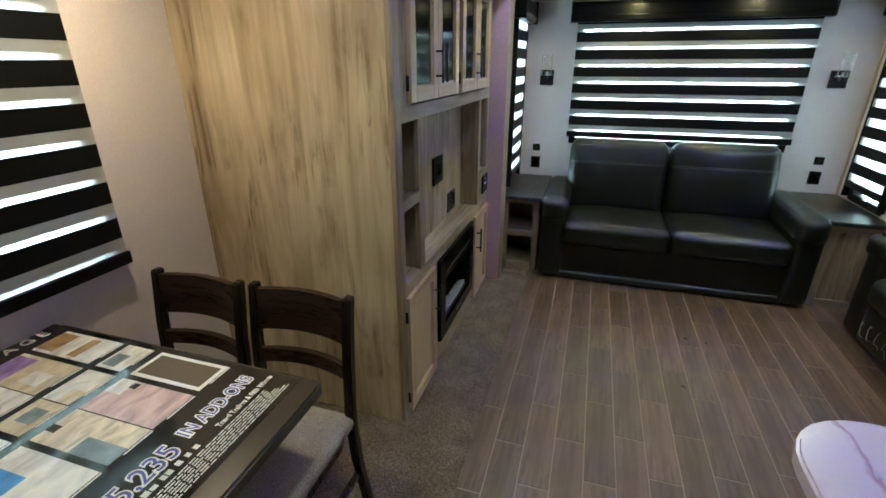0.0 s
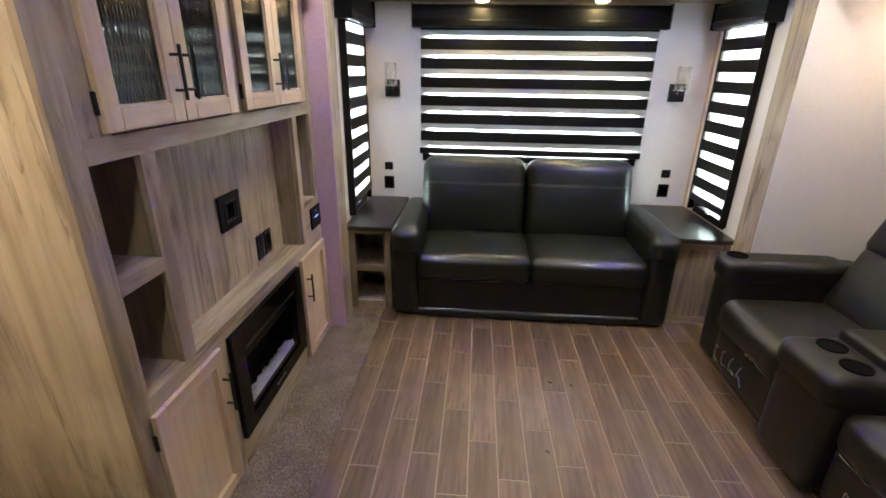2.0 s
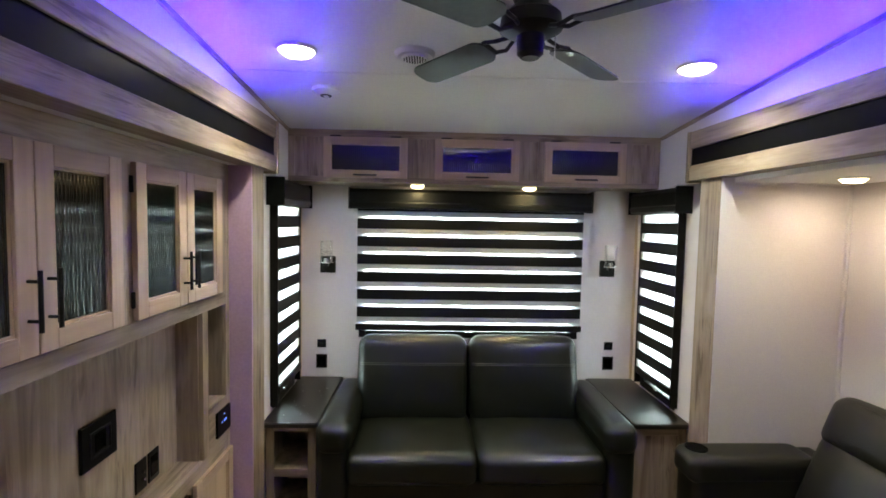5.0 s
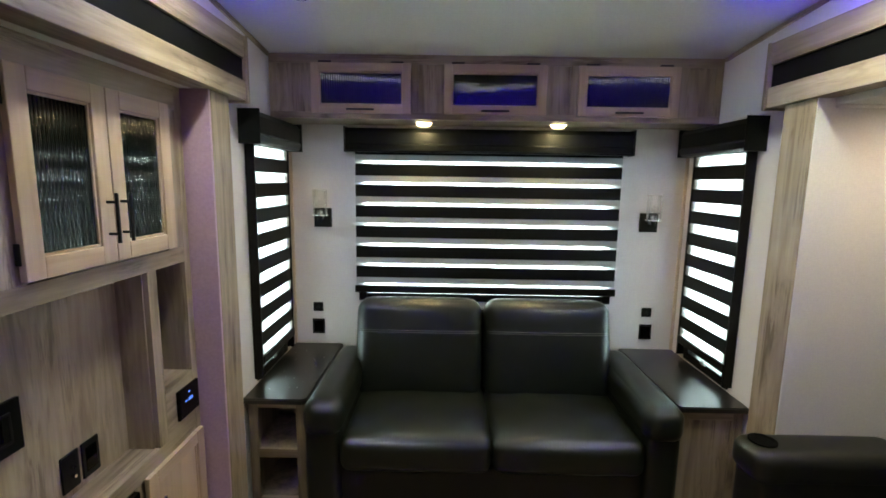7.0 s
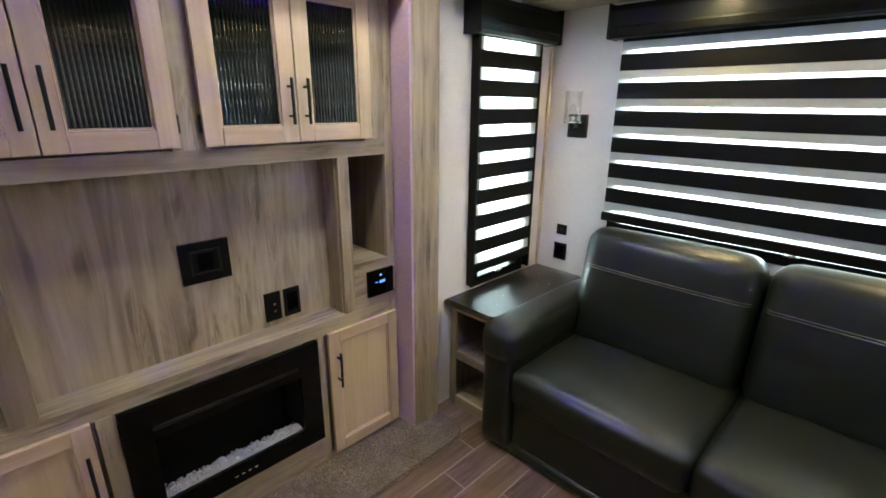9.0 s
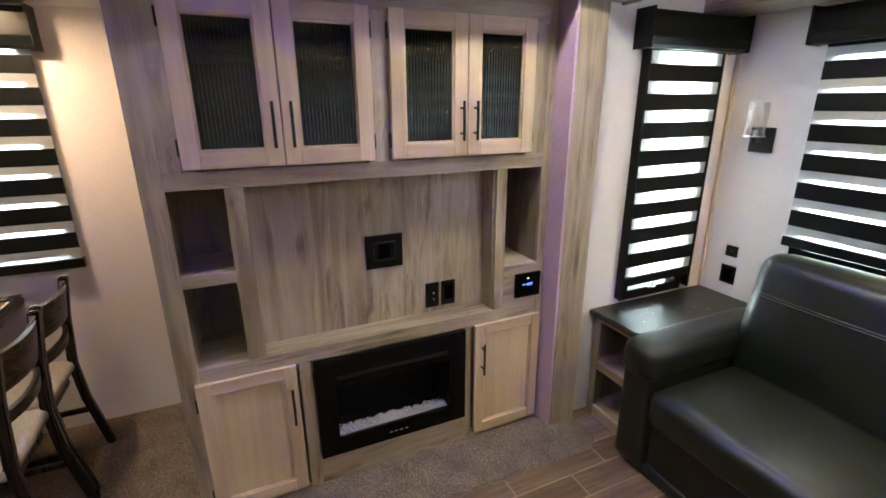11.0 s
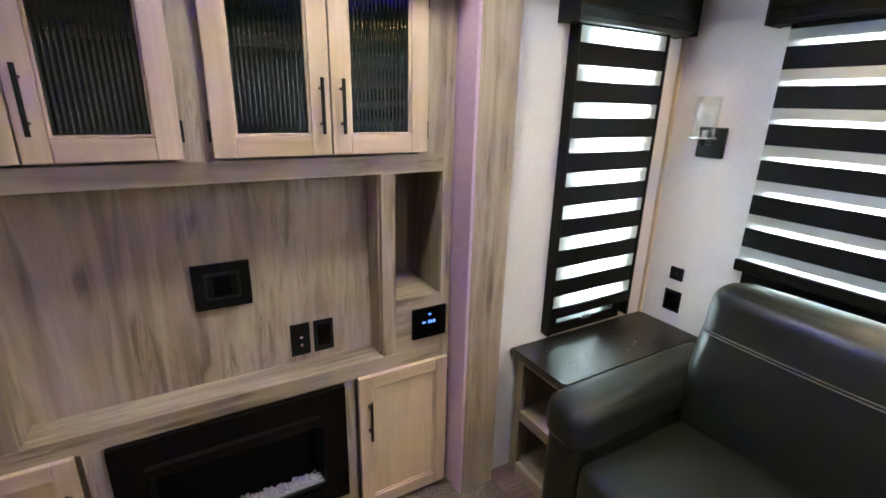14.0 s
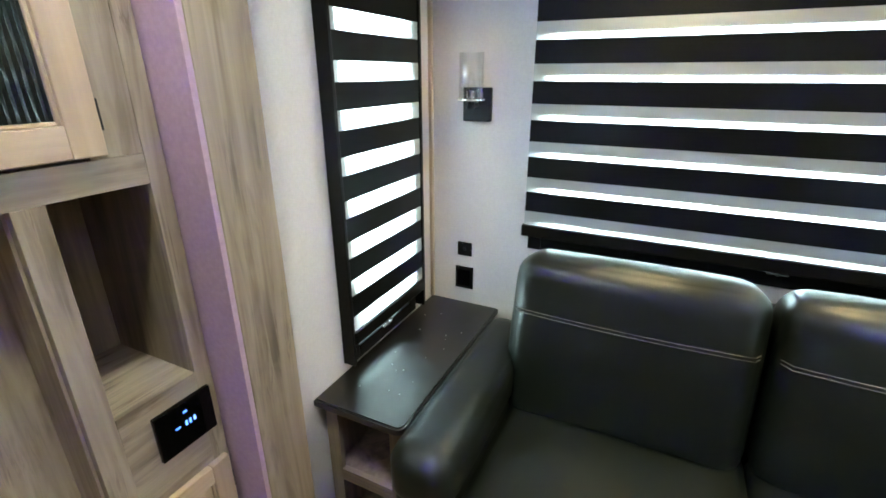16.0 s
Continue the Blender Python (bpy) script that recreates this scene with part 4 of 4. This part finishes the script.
for a, b in ((0.075, 0.805), (0.828, 1.558)):
    tilt = Matrix.Translation((0, 4.12, 0.44)) @ Matrix.Rotation(radians(-13), 4, "X") @ Matrix.Translation((0, -4.12, -0.44))
    bm = bmesh.new()
    cushion(bm, (a, 4.09, 0.42), (b, 4.33, 0.995), 0.075, (0.006, 0.035, 0.008), 20, tilt)
    for v in bm.verts:
        k = noise.noise(Vector((v.co.x * 9, v.co.y * 4, v.co.z * 11)))
        v.co.y += 0.006 * k
    mesh("back_cushion", bm, LEATHER, sofa, True)
    bm = bmesh.new()
    n = 24
    for off in (0.0, 0.011):
        pts = []
        for i in range(n + 1):
            u = i / n * 2 - 1
            q = (0.80 - 0.7075) / 0.2875
            yy = 4.09 - 0.035 * (1 - u * u) * (1 - q * q)
            edge = max(0.0, abs(u) - 0.9) / 0.1
            yy += 0.06 * edge ** 2
            pts.append(tilt @ Vector(((a + b) / 2 + u * (b - a) / 2 * 0.998, yy - 0.001, 0.80 + off)))
        wire(bm, pts, 0.0018, 5)
    mesh("seam", bm, SEAM, sofa, False, "grey stitched seam")
boxes("back_frame", LEATHER, sofa, ((0.09, 4.36, 0.03), (SXB - 0.155, 4.47, 0.86)), bev=0.02)

# ---- theatre seating ----
ts = thing("theater_seating", (2.2, 2.4, 0), "dark brown leather theatre recliners with cup-holder console", "recliner")
RB = 2.64


def recliner_arm(y0, y1, front, cups, top):
    bm = bmesh.new()
    cushion(bm, (front + 0.01, y0, 0.02), (RB - 0.1, y1, top - 0.02), 0.035, (0.008, 0.006, 0.0))
    cushion(bm, (front - 0.012, y0 - 0.005, top - 0.14), (RB - 0.2, y1 + 0.005, top), 0.045, (0.008, 0.002, 0.004), 16)
    mesh("arm", bm, LEATHER_BROWN, ts, True)
    # wells are not cut in: a flat near-black disc gives their inner shade
    for cxx, cyy in cups:
        bm = bmesh.new()
        ring = []
        for r, z in ((0.052, top + 0.002), (0.052, top + 0.007), (0.043, top + 0.007), (0.040, top + 0.0035)):
            ring.append([bm.verts.new((cxx + r * math.cos(i * math.tau / 28), cyy + r * math.sin(i * math.tau / 28), z)) for i in range(28)])
        for r0, r1 in zip(ring, ring[1:]):
            for i in range(28):
                bm.faces.new([r0[i], r0[(i + 1) % 28], r1[(i + 1) % 28], r1[i]])
        bm.faces.new(ring[-1])
        bmesh.ops.recalc_face_normals(bm, faces=bm.faces)
        mesh("cup_holder", bm, WELL, ts, True, "black plastic cup holder, well shade painted as a flat disc")


recliner_arm(3.255, 3.44, 1.82, [(1.885, 3.36)], 0.64)
recliner_arm(2.375, 2.70, 1.755, [(1.886, 2.604), (1.876, 2.462)], 0.555)
recliner_arm(1.54, 1.745, 1.80, [(1.875, 1.645)], 0.64)
bm = bmesh.new()
cushion(bm, (1.96, 2.385, 0.54), (2.34, 2.69, 0.60), 0.02, (0, 0, 0.004))
mesh("console_lid", bm, LEATHER_BROWN, ts, True)
for y0, y1 in ((2.705, 3.25), (1.75, 2.37)):
    bm = bmesh.new()
    cushion(bm, (1.79, y0, 0.27), (2.45, y1, 0.45), 0.06, (0.015, 0.0, 0.02), 18)
    mesh("seat_cushion", bm, LEATHER_BROWN, ts, True)
    bm = bmesh.new()
    cushion(bm, (1.815, y0 + 0.01, 0.05), (1.90, y1 - 0.01, 0.285), 0.02, (0.006, 0, 0))
    mesh("footrest", bm, LEATHER_BROWN, ts, True, "footrest panel")
    tilt = Matrix.Translation((2.36, 0, 0.42)) @ Matrix.Rotation(radians(21), 4, "Y") @ Matrix.Translation((-2.36, 0, -0.42))
    bm = bmesh.new()
    cushion(bm, (2.275, y0 - 0.01, 0.38), (2.44, y1 + 0.01, 0.80), 0.07, (0.035, 0, 0.01), 18, tilt)
    cushion(bm, (2.262, y0 - 0.012, 0.72), (2.43, y1 + 0.012, 0.985), 0.07, (0.03, 0, 0.008), 18, tilt)
    mesh("backrest", bm, LEATHER_BROWN, ts, True)
    # crumpled clear film left on the footrest
    bm = bmesh.new()
    yy = y0 + 0.05
    pts = []
    while yy < y1 - 0.03:
        pts.append((1.806 + rng.random() * 0.004, yy, 0.272 + rng.random() * 0.012))
        yy += 0.012 + rng.random() * 0.012
    wire(bm, pts, 0.0035, 5)
    mesh("plastic_film", bm, CHROME, ts, False, "shiny crumpled film strip")
    for k in range(4):
        bm = bmesh.new()
        c = y0 + 0.22 + 0.075 * k
        pts = [(1.803, c + 0.05 * math.sin(i / 8 * 2.6), 0.10 + 0.085 * i / 8 + 0.02 * math.sin(i * 0.9 + k)) for i in range(9)]
        wire(bm, pts, 0.0022, 5)
        mesh("film_curl", bm, GREYLINE, ts, False, "pale curled film edge")
boxes("base", LEATHER_BROWN, ts, ((1.87, 1.755, 0.03), (2.5, 2.365, 0.30)), ((1.87, 2.71, 0.03), (2.5, 3.25, 0.30)), bev=0.01)

# ---- dining table, poster, chairs ----
table = thing("dining_table", (-0.85, 0.8, 0.004), "black dining table with a rounded top", "table")
bm = bmesh.new()
prism(bm, rounded(SX + 0.02, 0.36, -0.375, 1.185, 0.025), 2, 0.73, 0.76)
bmesh.ops.bevel(bm, geom=[e for e in bm.edges if all(v.co.z > 0.75 for v in e.verts)], offset=0.006, segments=2, affect="EDGES")
mesh("top", bm, BLACKTOP, table, True)
boxes("apron", ESPRESSO_X, table, ((SX + 0.08, 0.44, 0.65), (-0.46, 0.46, 0.73)), ((SX + 0.08, 1.085, 0.65), (-0.46, 1.105, 0.73)), bev=0.002)
boxes("leg", ESPRESSO, table, ((-0.75, 0.7, 0.004), (-0.66, 0.84, 0.73)), ((-1.15, 0.7, 0.004), (-1.06, 0.84, 0.73)), ((-1.2, 0.5, 0.004), (-0.6, 1.04, 0.03)), bev=0.006)

poster = thing("poster", (-0.85, 0.75, 0.76), "glossy black poster with photographs lying on the table", "poster")
PZ = 0.7602
boxes("sheet", PAPER, poster, ((SX + 0.005, 0.37, PZ), (-0.437, 1.172, PZ + 0.0012)), bev=0.0)


def photo_material(k, base):
    m = material("photo", base, 0.1)
    r = random.Random(k)
    n = node(m, "ShaderNodeTexNoise", Scale=9.0 + 8 * r.random(), Detail=4.0, Distortion=0.8)
    link(m, coords(m, (1 + 2 * r.random(), 1, 1)), n.inputs["Vector"])
    c = ramp(m, n.outputs["Fac"], [(0.32, tuple(v * 0.7 for v in base)), (0.5, base), (0.68, tuple(min(0.85, v * 1.2 + 0.03) for v in base))])
    link(m, c, m.node_tree.nodes["Principled BSDF"].inputs["Base Color"])
    return m


def flat(name, mat, x0, x1, y0, y1, z, label=""):
    bm = bmesh.new()
    bx(bm, (x0, y0, z), (x1, y1, z + 0.0003))
    return mesh(name, bm, mat, poster, False, label)


# each photograph: its main tone, then inner patches (x0, x1, y0, y1 as shares of it) with their tones
CREAM, PINK, PALE, SLATE, BLUE, DARK, TAN = (0.62, 0.55, 0.45), (0.58, 0.44, 0.46), (0.70, 0.70, 0.72), (0.22, 0.27, 0.31), (0.10, 0.28, 0.62), (0.05, 0.05, 0.05), (0.36, 0.25, 0.14)
PHOTOS = [
    [None, (PINK, (0.0, 0.22, 0.55, 1.0, PALE), (0.2, 0.3, 0.78, 0.95, DARK)), (CREAM, (0.5, 1.0, 0.0, 0.45, SLATE), (0.0, 0.12, 0.3, 0.5, DARK)), (PALE, (0.0, 0.45, 0.1, 0.5, BLUE)), (SLATE, (0.3, 0.9, 0.4, 0.9, PALE)), (CREAM, (0.1, 0.4, 0.2, 0.7, TAN))],
    [(PALE, (0.1, 0.6, 0.1, 0.6, SLATE)), (PALE, (0.5, 1.0, 0.0, 0.4, CREAM)), (CREAM, (0.25, 0.8, 0.3, 0.75, SLATE)), (PALE, (0.0, 1.0, 0.0, 0.4, BLUE)), (SLATE,), (CREAM,)],
    [(PALE, (0.0, 0.3, 0.1, 0.9, TAN), (0.55, 0.7, 0.1, 0.9, TAN)), (CREAM, (0.0, 0.35, 0.0, 0.9, (0.30, 0.20, 0.52)), (0.55, 0.85, 0.2, 0.6, PALE)), (PALE, (0.3, 0.9, 0.1, 0.5, CREAM)), (BLUE, (0.2, 0.8, 0.5, 1.0, PALE)), (SLATE,), (CREAM,)],
]
SEPIA = material("photo_sepia", (0.12, 0.10, 0.075), 0.1)
k = 0
for (x1, w), column in zip(((-0.658, 0.232), (-0.925, 0.09), (-1.043, 0.225)), PHOTOS):
    for (y1, h), spec in zip(((1.153, 0.105), (1.03, 0.12), (0.907, 0.105), (0.785, 0.11), (0.66, 0.11), (0.53, 0.11)), column):
        x0, y0 = x1 - w, y1 - h
        if spec is None:
            flat("photo_border", INKWHITE, x0, x1, y0, y1, PZ + 0.0013)
            flat("photo", SEPIA, x0 + 0.012, x1 - 0.012, y0 + 0.012, y1 - 0.012, PZ + 0.0017, "sepia photograph")
        else:
            flat("photo", photo_material(k, spec[0]), x0, x1, y0, y1, PZ + 0.0013, "colour photograph")
            for n, (u0, u1, v0, v1, tone) in enumerate(spec[1:]):
                flat("photo_patch", photo_material(k + 40 + n, tone), x0 + u0 * w, x0 + u1 * w, y0 + v0 * h, y0 + v1 * h, PZ + 0.0017)
        flat("caption_bar", INKWHITE, x1 + 0.003, x1 + 0.007, y1 - h * 0.7, y1, PZ + 0.0013)
        k += 1


def lettering(text, x, y, size, mat, z, bold=0.0):
    cu = bpy.data.curves.new("lettering", "FONT")
    cu.body, cu.size, cu.extrude, cu.offset, cu.align_x = text, size, 0.0002, bold, "RIGHT"
    cu.materials.append(mat)
    ob = new("lettering", cu)
    ob.parent = poster
    ob.location = Vector((x, y, z)) - poster.location
    ob.rotation_euler = (0, 0, radians(90))
    return ob


for mat, z, bold in ((INKWHITE, PZ + 0.0014, 0.004), (INKBLUE, PZ + 0.0019, 0.0)):
    lettering("IN ADD-ONS", -0.559, 1.135, 0.054, mat, z, bold).scale = (0.70, 1, 1)
    lettering("5,235", -0.543, 0.885, 0.075, mat, z, bold).scale = (0.88, 1, 1)
lettering("A G E", -1.305, 1.128, 0.05, INKWHITE, PZ + 0.0014, 0.001)
lettering("Travel Trailers & Fifth Wheels", -0.515, 1.156, 0.021, INKWHITE, PZ + 0.0014, 0.0006).scale = (0.75, 1, 1)
flat("heading_bar", INKWHITE, -1.352, -1.348, 0.9, 1.13, PZ + 0.0013)
bm = bmesh.new()
for x, y0, y1, h in ((-0.515, 0.60, 0.90, 0.015),):
    yy = y0
    while yy < y1:
        w = 0.008 + 0.006 * rng.random()
        bx(bm, (x - h * (0.7 + 0.3 * rng.random()), yy, PZ + 0.0013), (x, yy + w, PZ + 0.0016))
        yy += w + (0.003 if rng.random() > 0.15 else 0.012)
for row in range(7):
    x = -0.498 + row * 0.0075
    yy = 0.55
    while yy < 1.09 + 0.005 * row:
        w = 0.01 + 0.02 * rng.random()
        bx(bm, (x - 0.004, yy, PZ + 0.0013), (x - 0.001, yy + w, PZ + 0.0016))
        yy += w + 0.004
mesh("small_print_bars", bm, INKWHITE, poster, False, "rows of small white print")


def chair(x, y):
    """Dark chair that faces -y, its back at y."""
    c = thing("dining_chair", (x, y - 0.2, 0.004), "dark espresso wooden dining chair with a grey tweed seat", "chair", "chairs at the dining table")
    z = 0.004
    hw = 0.168
    for s in (-1, 1):
        bm = bmesh.new()
        # rear post: foot kicks back, top leans back
        path = [(0.05, z), (-0.005, 0.28), (-0.02, 0.46), (0.0, 0.70), (0.028, 0.885)]
        pts = [(y + a - 0.018, q) for a, q in path] + [(y + a + 0.018, q) for a, q in path[::-1]]
        prism(bm, pts, 0, x + s * hw - 0.015, x + s * hw + 0.015)
        bmesh.ops.bevel(bm, geom=list(bm.edges), offset=0.005, segments=2, affect="EDGES")
        mesh("rear_leg", bm, ESPRESSO, c, True)
        bm = bmesh.new()
        a = Vector((x + s * (hw - 0.01), y - 0.37, z))
        prism(bm, [(a.x - 0.014, a.y - 0.014), (a.x + 0.014, a.y - 0.014), (a.x + 0.014, a.y + 0.014), (a.x - 0.014, a.y + 0.014)], 2, z, 0.43)
        mesh("front_leg", bm, ESPRESSO, c)
        boxes("stretcher", ESPRESSO, c, ((x + s * hw - 0.009, y - 0.37, 0.2), (x + s * hw + 0.009, y - 0.01, 0.225)), bev=0.003)
    for nm, q0, q1, dep in (("top_slat", 0.735, 0.87, 0.03), ("lower_slat", 0.62, 0.665, 0.03)):
        bm = bmesh.new()
        n = 10
        grid = []
        for i in range(n + 1):
            u = i / n * 2 - 1
            for q in (q0, q1):
                lean = 0.0 + (q - 0.70) * 0.155
                bow = dep * (1 - u * u)
                grid.append((bm.verts.new((x + u * (hw - 0.014), y + lean + bow - 0.012, q)), bm.verts.new((x + u * (hw - 0.014), y + lean + bow + 0.008, q))))
        for i in range(n):
            a, b, d, e = grid[2 * i], grid[2 * i + 1], grid[2 * i + 2], grid[2 * i + 3]
            bm.faces.new([a[0], d[0], e[0], b[0]])
            bm.faces.new([a[1], b[1], e[1], d[1]])
            bm.faces.new([b[0], e[0], e[1], b[1]])
            bm.faces.new([a[0], a[1], d[1], d[0]])
        bmesh.ops.recalc_face_normals(bm, faces=bm.faces)
        mesh(nm, bm, ESPRESSO_X, c, True)
    bm = bmesh.new()
    prism(bm, rounded(x - 0.17, y - 0.40, x + 0.17, y - 0.03, 0.07), 2, 0.395, 0.435)
    mesh("apron", bm, ESPRESSO, c, True)
    bm = bmesh.new()
    cushion(bm, (x - 0.185, y - 0.42, 0.43), (x + 0.185, y - 0.012, 0.485), 0.027, (0, 0, 0.012), 16)
    mesh("seat", bm, GREYSEAT, c, True, "grey tweed padded seat")
    return c


chair(-0.588, 1.385)
chair(-0.978, 1.375)

# ---- kitchen island ----
isl = thing("kitchen_island", (1.0, 0.6, 0), "kitchen island with a rounded white marble counter", "kitchen island")
bm = bmesh.new()
prism(bm, rounded(0.632, -0.2, 1.46, 1.235, 0.15), 2, 0.862, 0.90)
bmesh.ops.bevel(bm, geom=[e for e in bm.edges if all(v.co.z > 0.89 for v in e.verts) or all(v.co.z < 0.87 for v in e.verts)], offset=0.006, segments=2, affect="EDGES")
mesh("counter", bm, MARBLE, isl, True, "white marble counter with pink veins")
boxes("cabinet_body", WOOD_Z, isl, ((0.70, -0.1, 0.0), (1.38, 1.12, 0.862)), bev=0.003)

# ---- small litter on the floor ----
for x, y, a in ((1.0, 2.98, 20), (0.9, 3.0, 80), (0.82, 2.51, 60)):
    bm = bmesh.new()
    wire(bm, [(x + 0.018 * math.cos(radians(a + 25 * i)) * i / 3, y + 0.018 * math.sin(radians(a + 25 * i)) * i / 3, 0.006) for i in range(4)], 0.003, 6)
    tagged(mesh("leaf_scrap", bm, BLACK, None, at=(x, y, 0.003)), "tiny dark scrap on the tile floor", "scrap")

crumbs = bmesh.new()
for i in range(16):
    bmesh.ops.create_icosphere(crumbs, subdivisions=1, radius=0.0015 + rng.random() * 0.0015, matrix=Matrix.Translation((-0.33 + rng.random() * 0.2, 3.8 + rng.random() * 0.6, 0.6015)))
tagged(mesh("crumbs", crumbs, WHITEPLASTIC, None, at=(-0.2, 4.1, 0.6)), "tiny white crumbs on the black table top", "crumbs", kind="stuff")

# ---- plank tiles ----
PW, PL, GAP = 0.125, 0.49, 0.0048
bm = bmesh.new()
bx(bm, (-PW / 2 + GAP / 2, -PL / 2 + GAP / 2, -0.006), (PW / 2 - GAP / 2, PL / 2 - GAP / 2, 0.0), 0.0015, 1)
plank = bpy.data.meshes.new("plank_tile")
bm.to_mesh(plank)
bm.free()
plank.materials.append(TILE)
rest = bmesh.new()
col = -8
while 0.595 + col * PW < 2.6:
    xc = 0.595 + (col + 0.5) * PW
    start = 2.56 - 0.2 * (col + 1)
    j = -14
    while j < 16:
        yc = start + (j + 0.5) * PL
        j += 1
        if yc + PL / 2 < FY or yc - PL / 2 > BY - 0.1 or (xc < -0.15 and yc + PL / 2 < 3.66) or (xc > 2.0 and not 1.05 < yc < 3.25):
            continue
        if 1.3 < yc < 4.3 and xc < 2.05:
            ob = new("plank", plank)
            ob.parent = floor
            ob.location = (xc, yc, 0.0)
        else:
            bx(rest, (xc - PW / 2 + GAP / 2, max(yc - PL / 2 + GAP / 2, FY), -0.006), (xc + PW / 2 - GAP / 2, min(yc + PL / 2 - GAP / 2, BY - 0.002), 0.0))
    col += 1
tagged(mesh("plank_rest", rest, TILE, floor), kind="stuff")
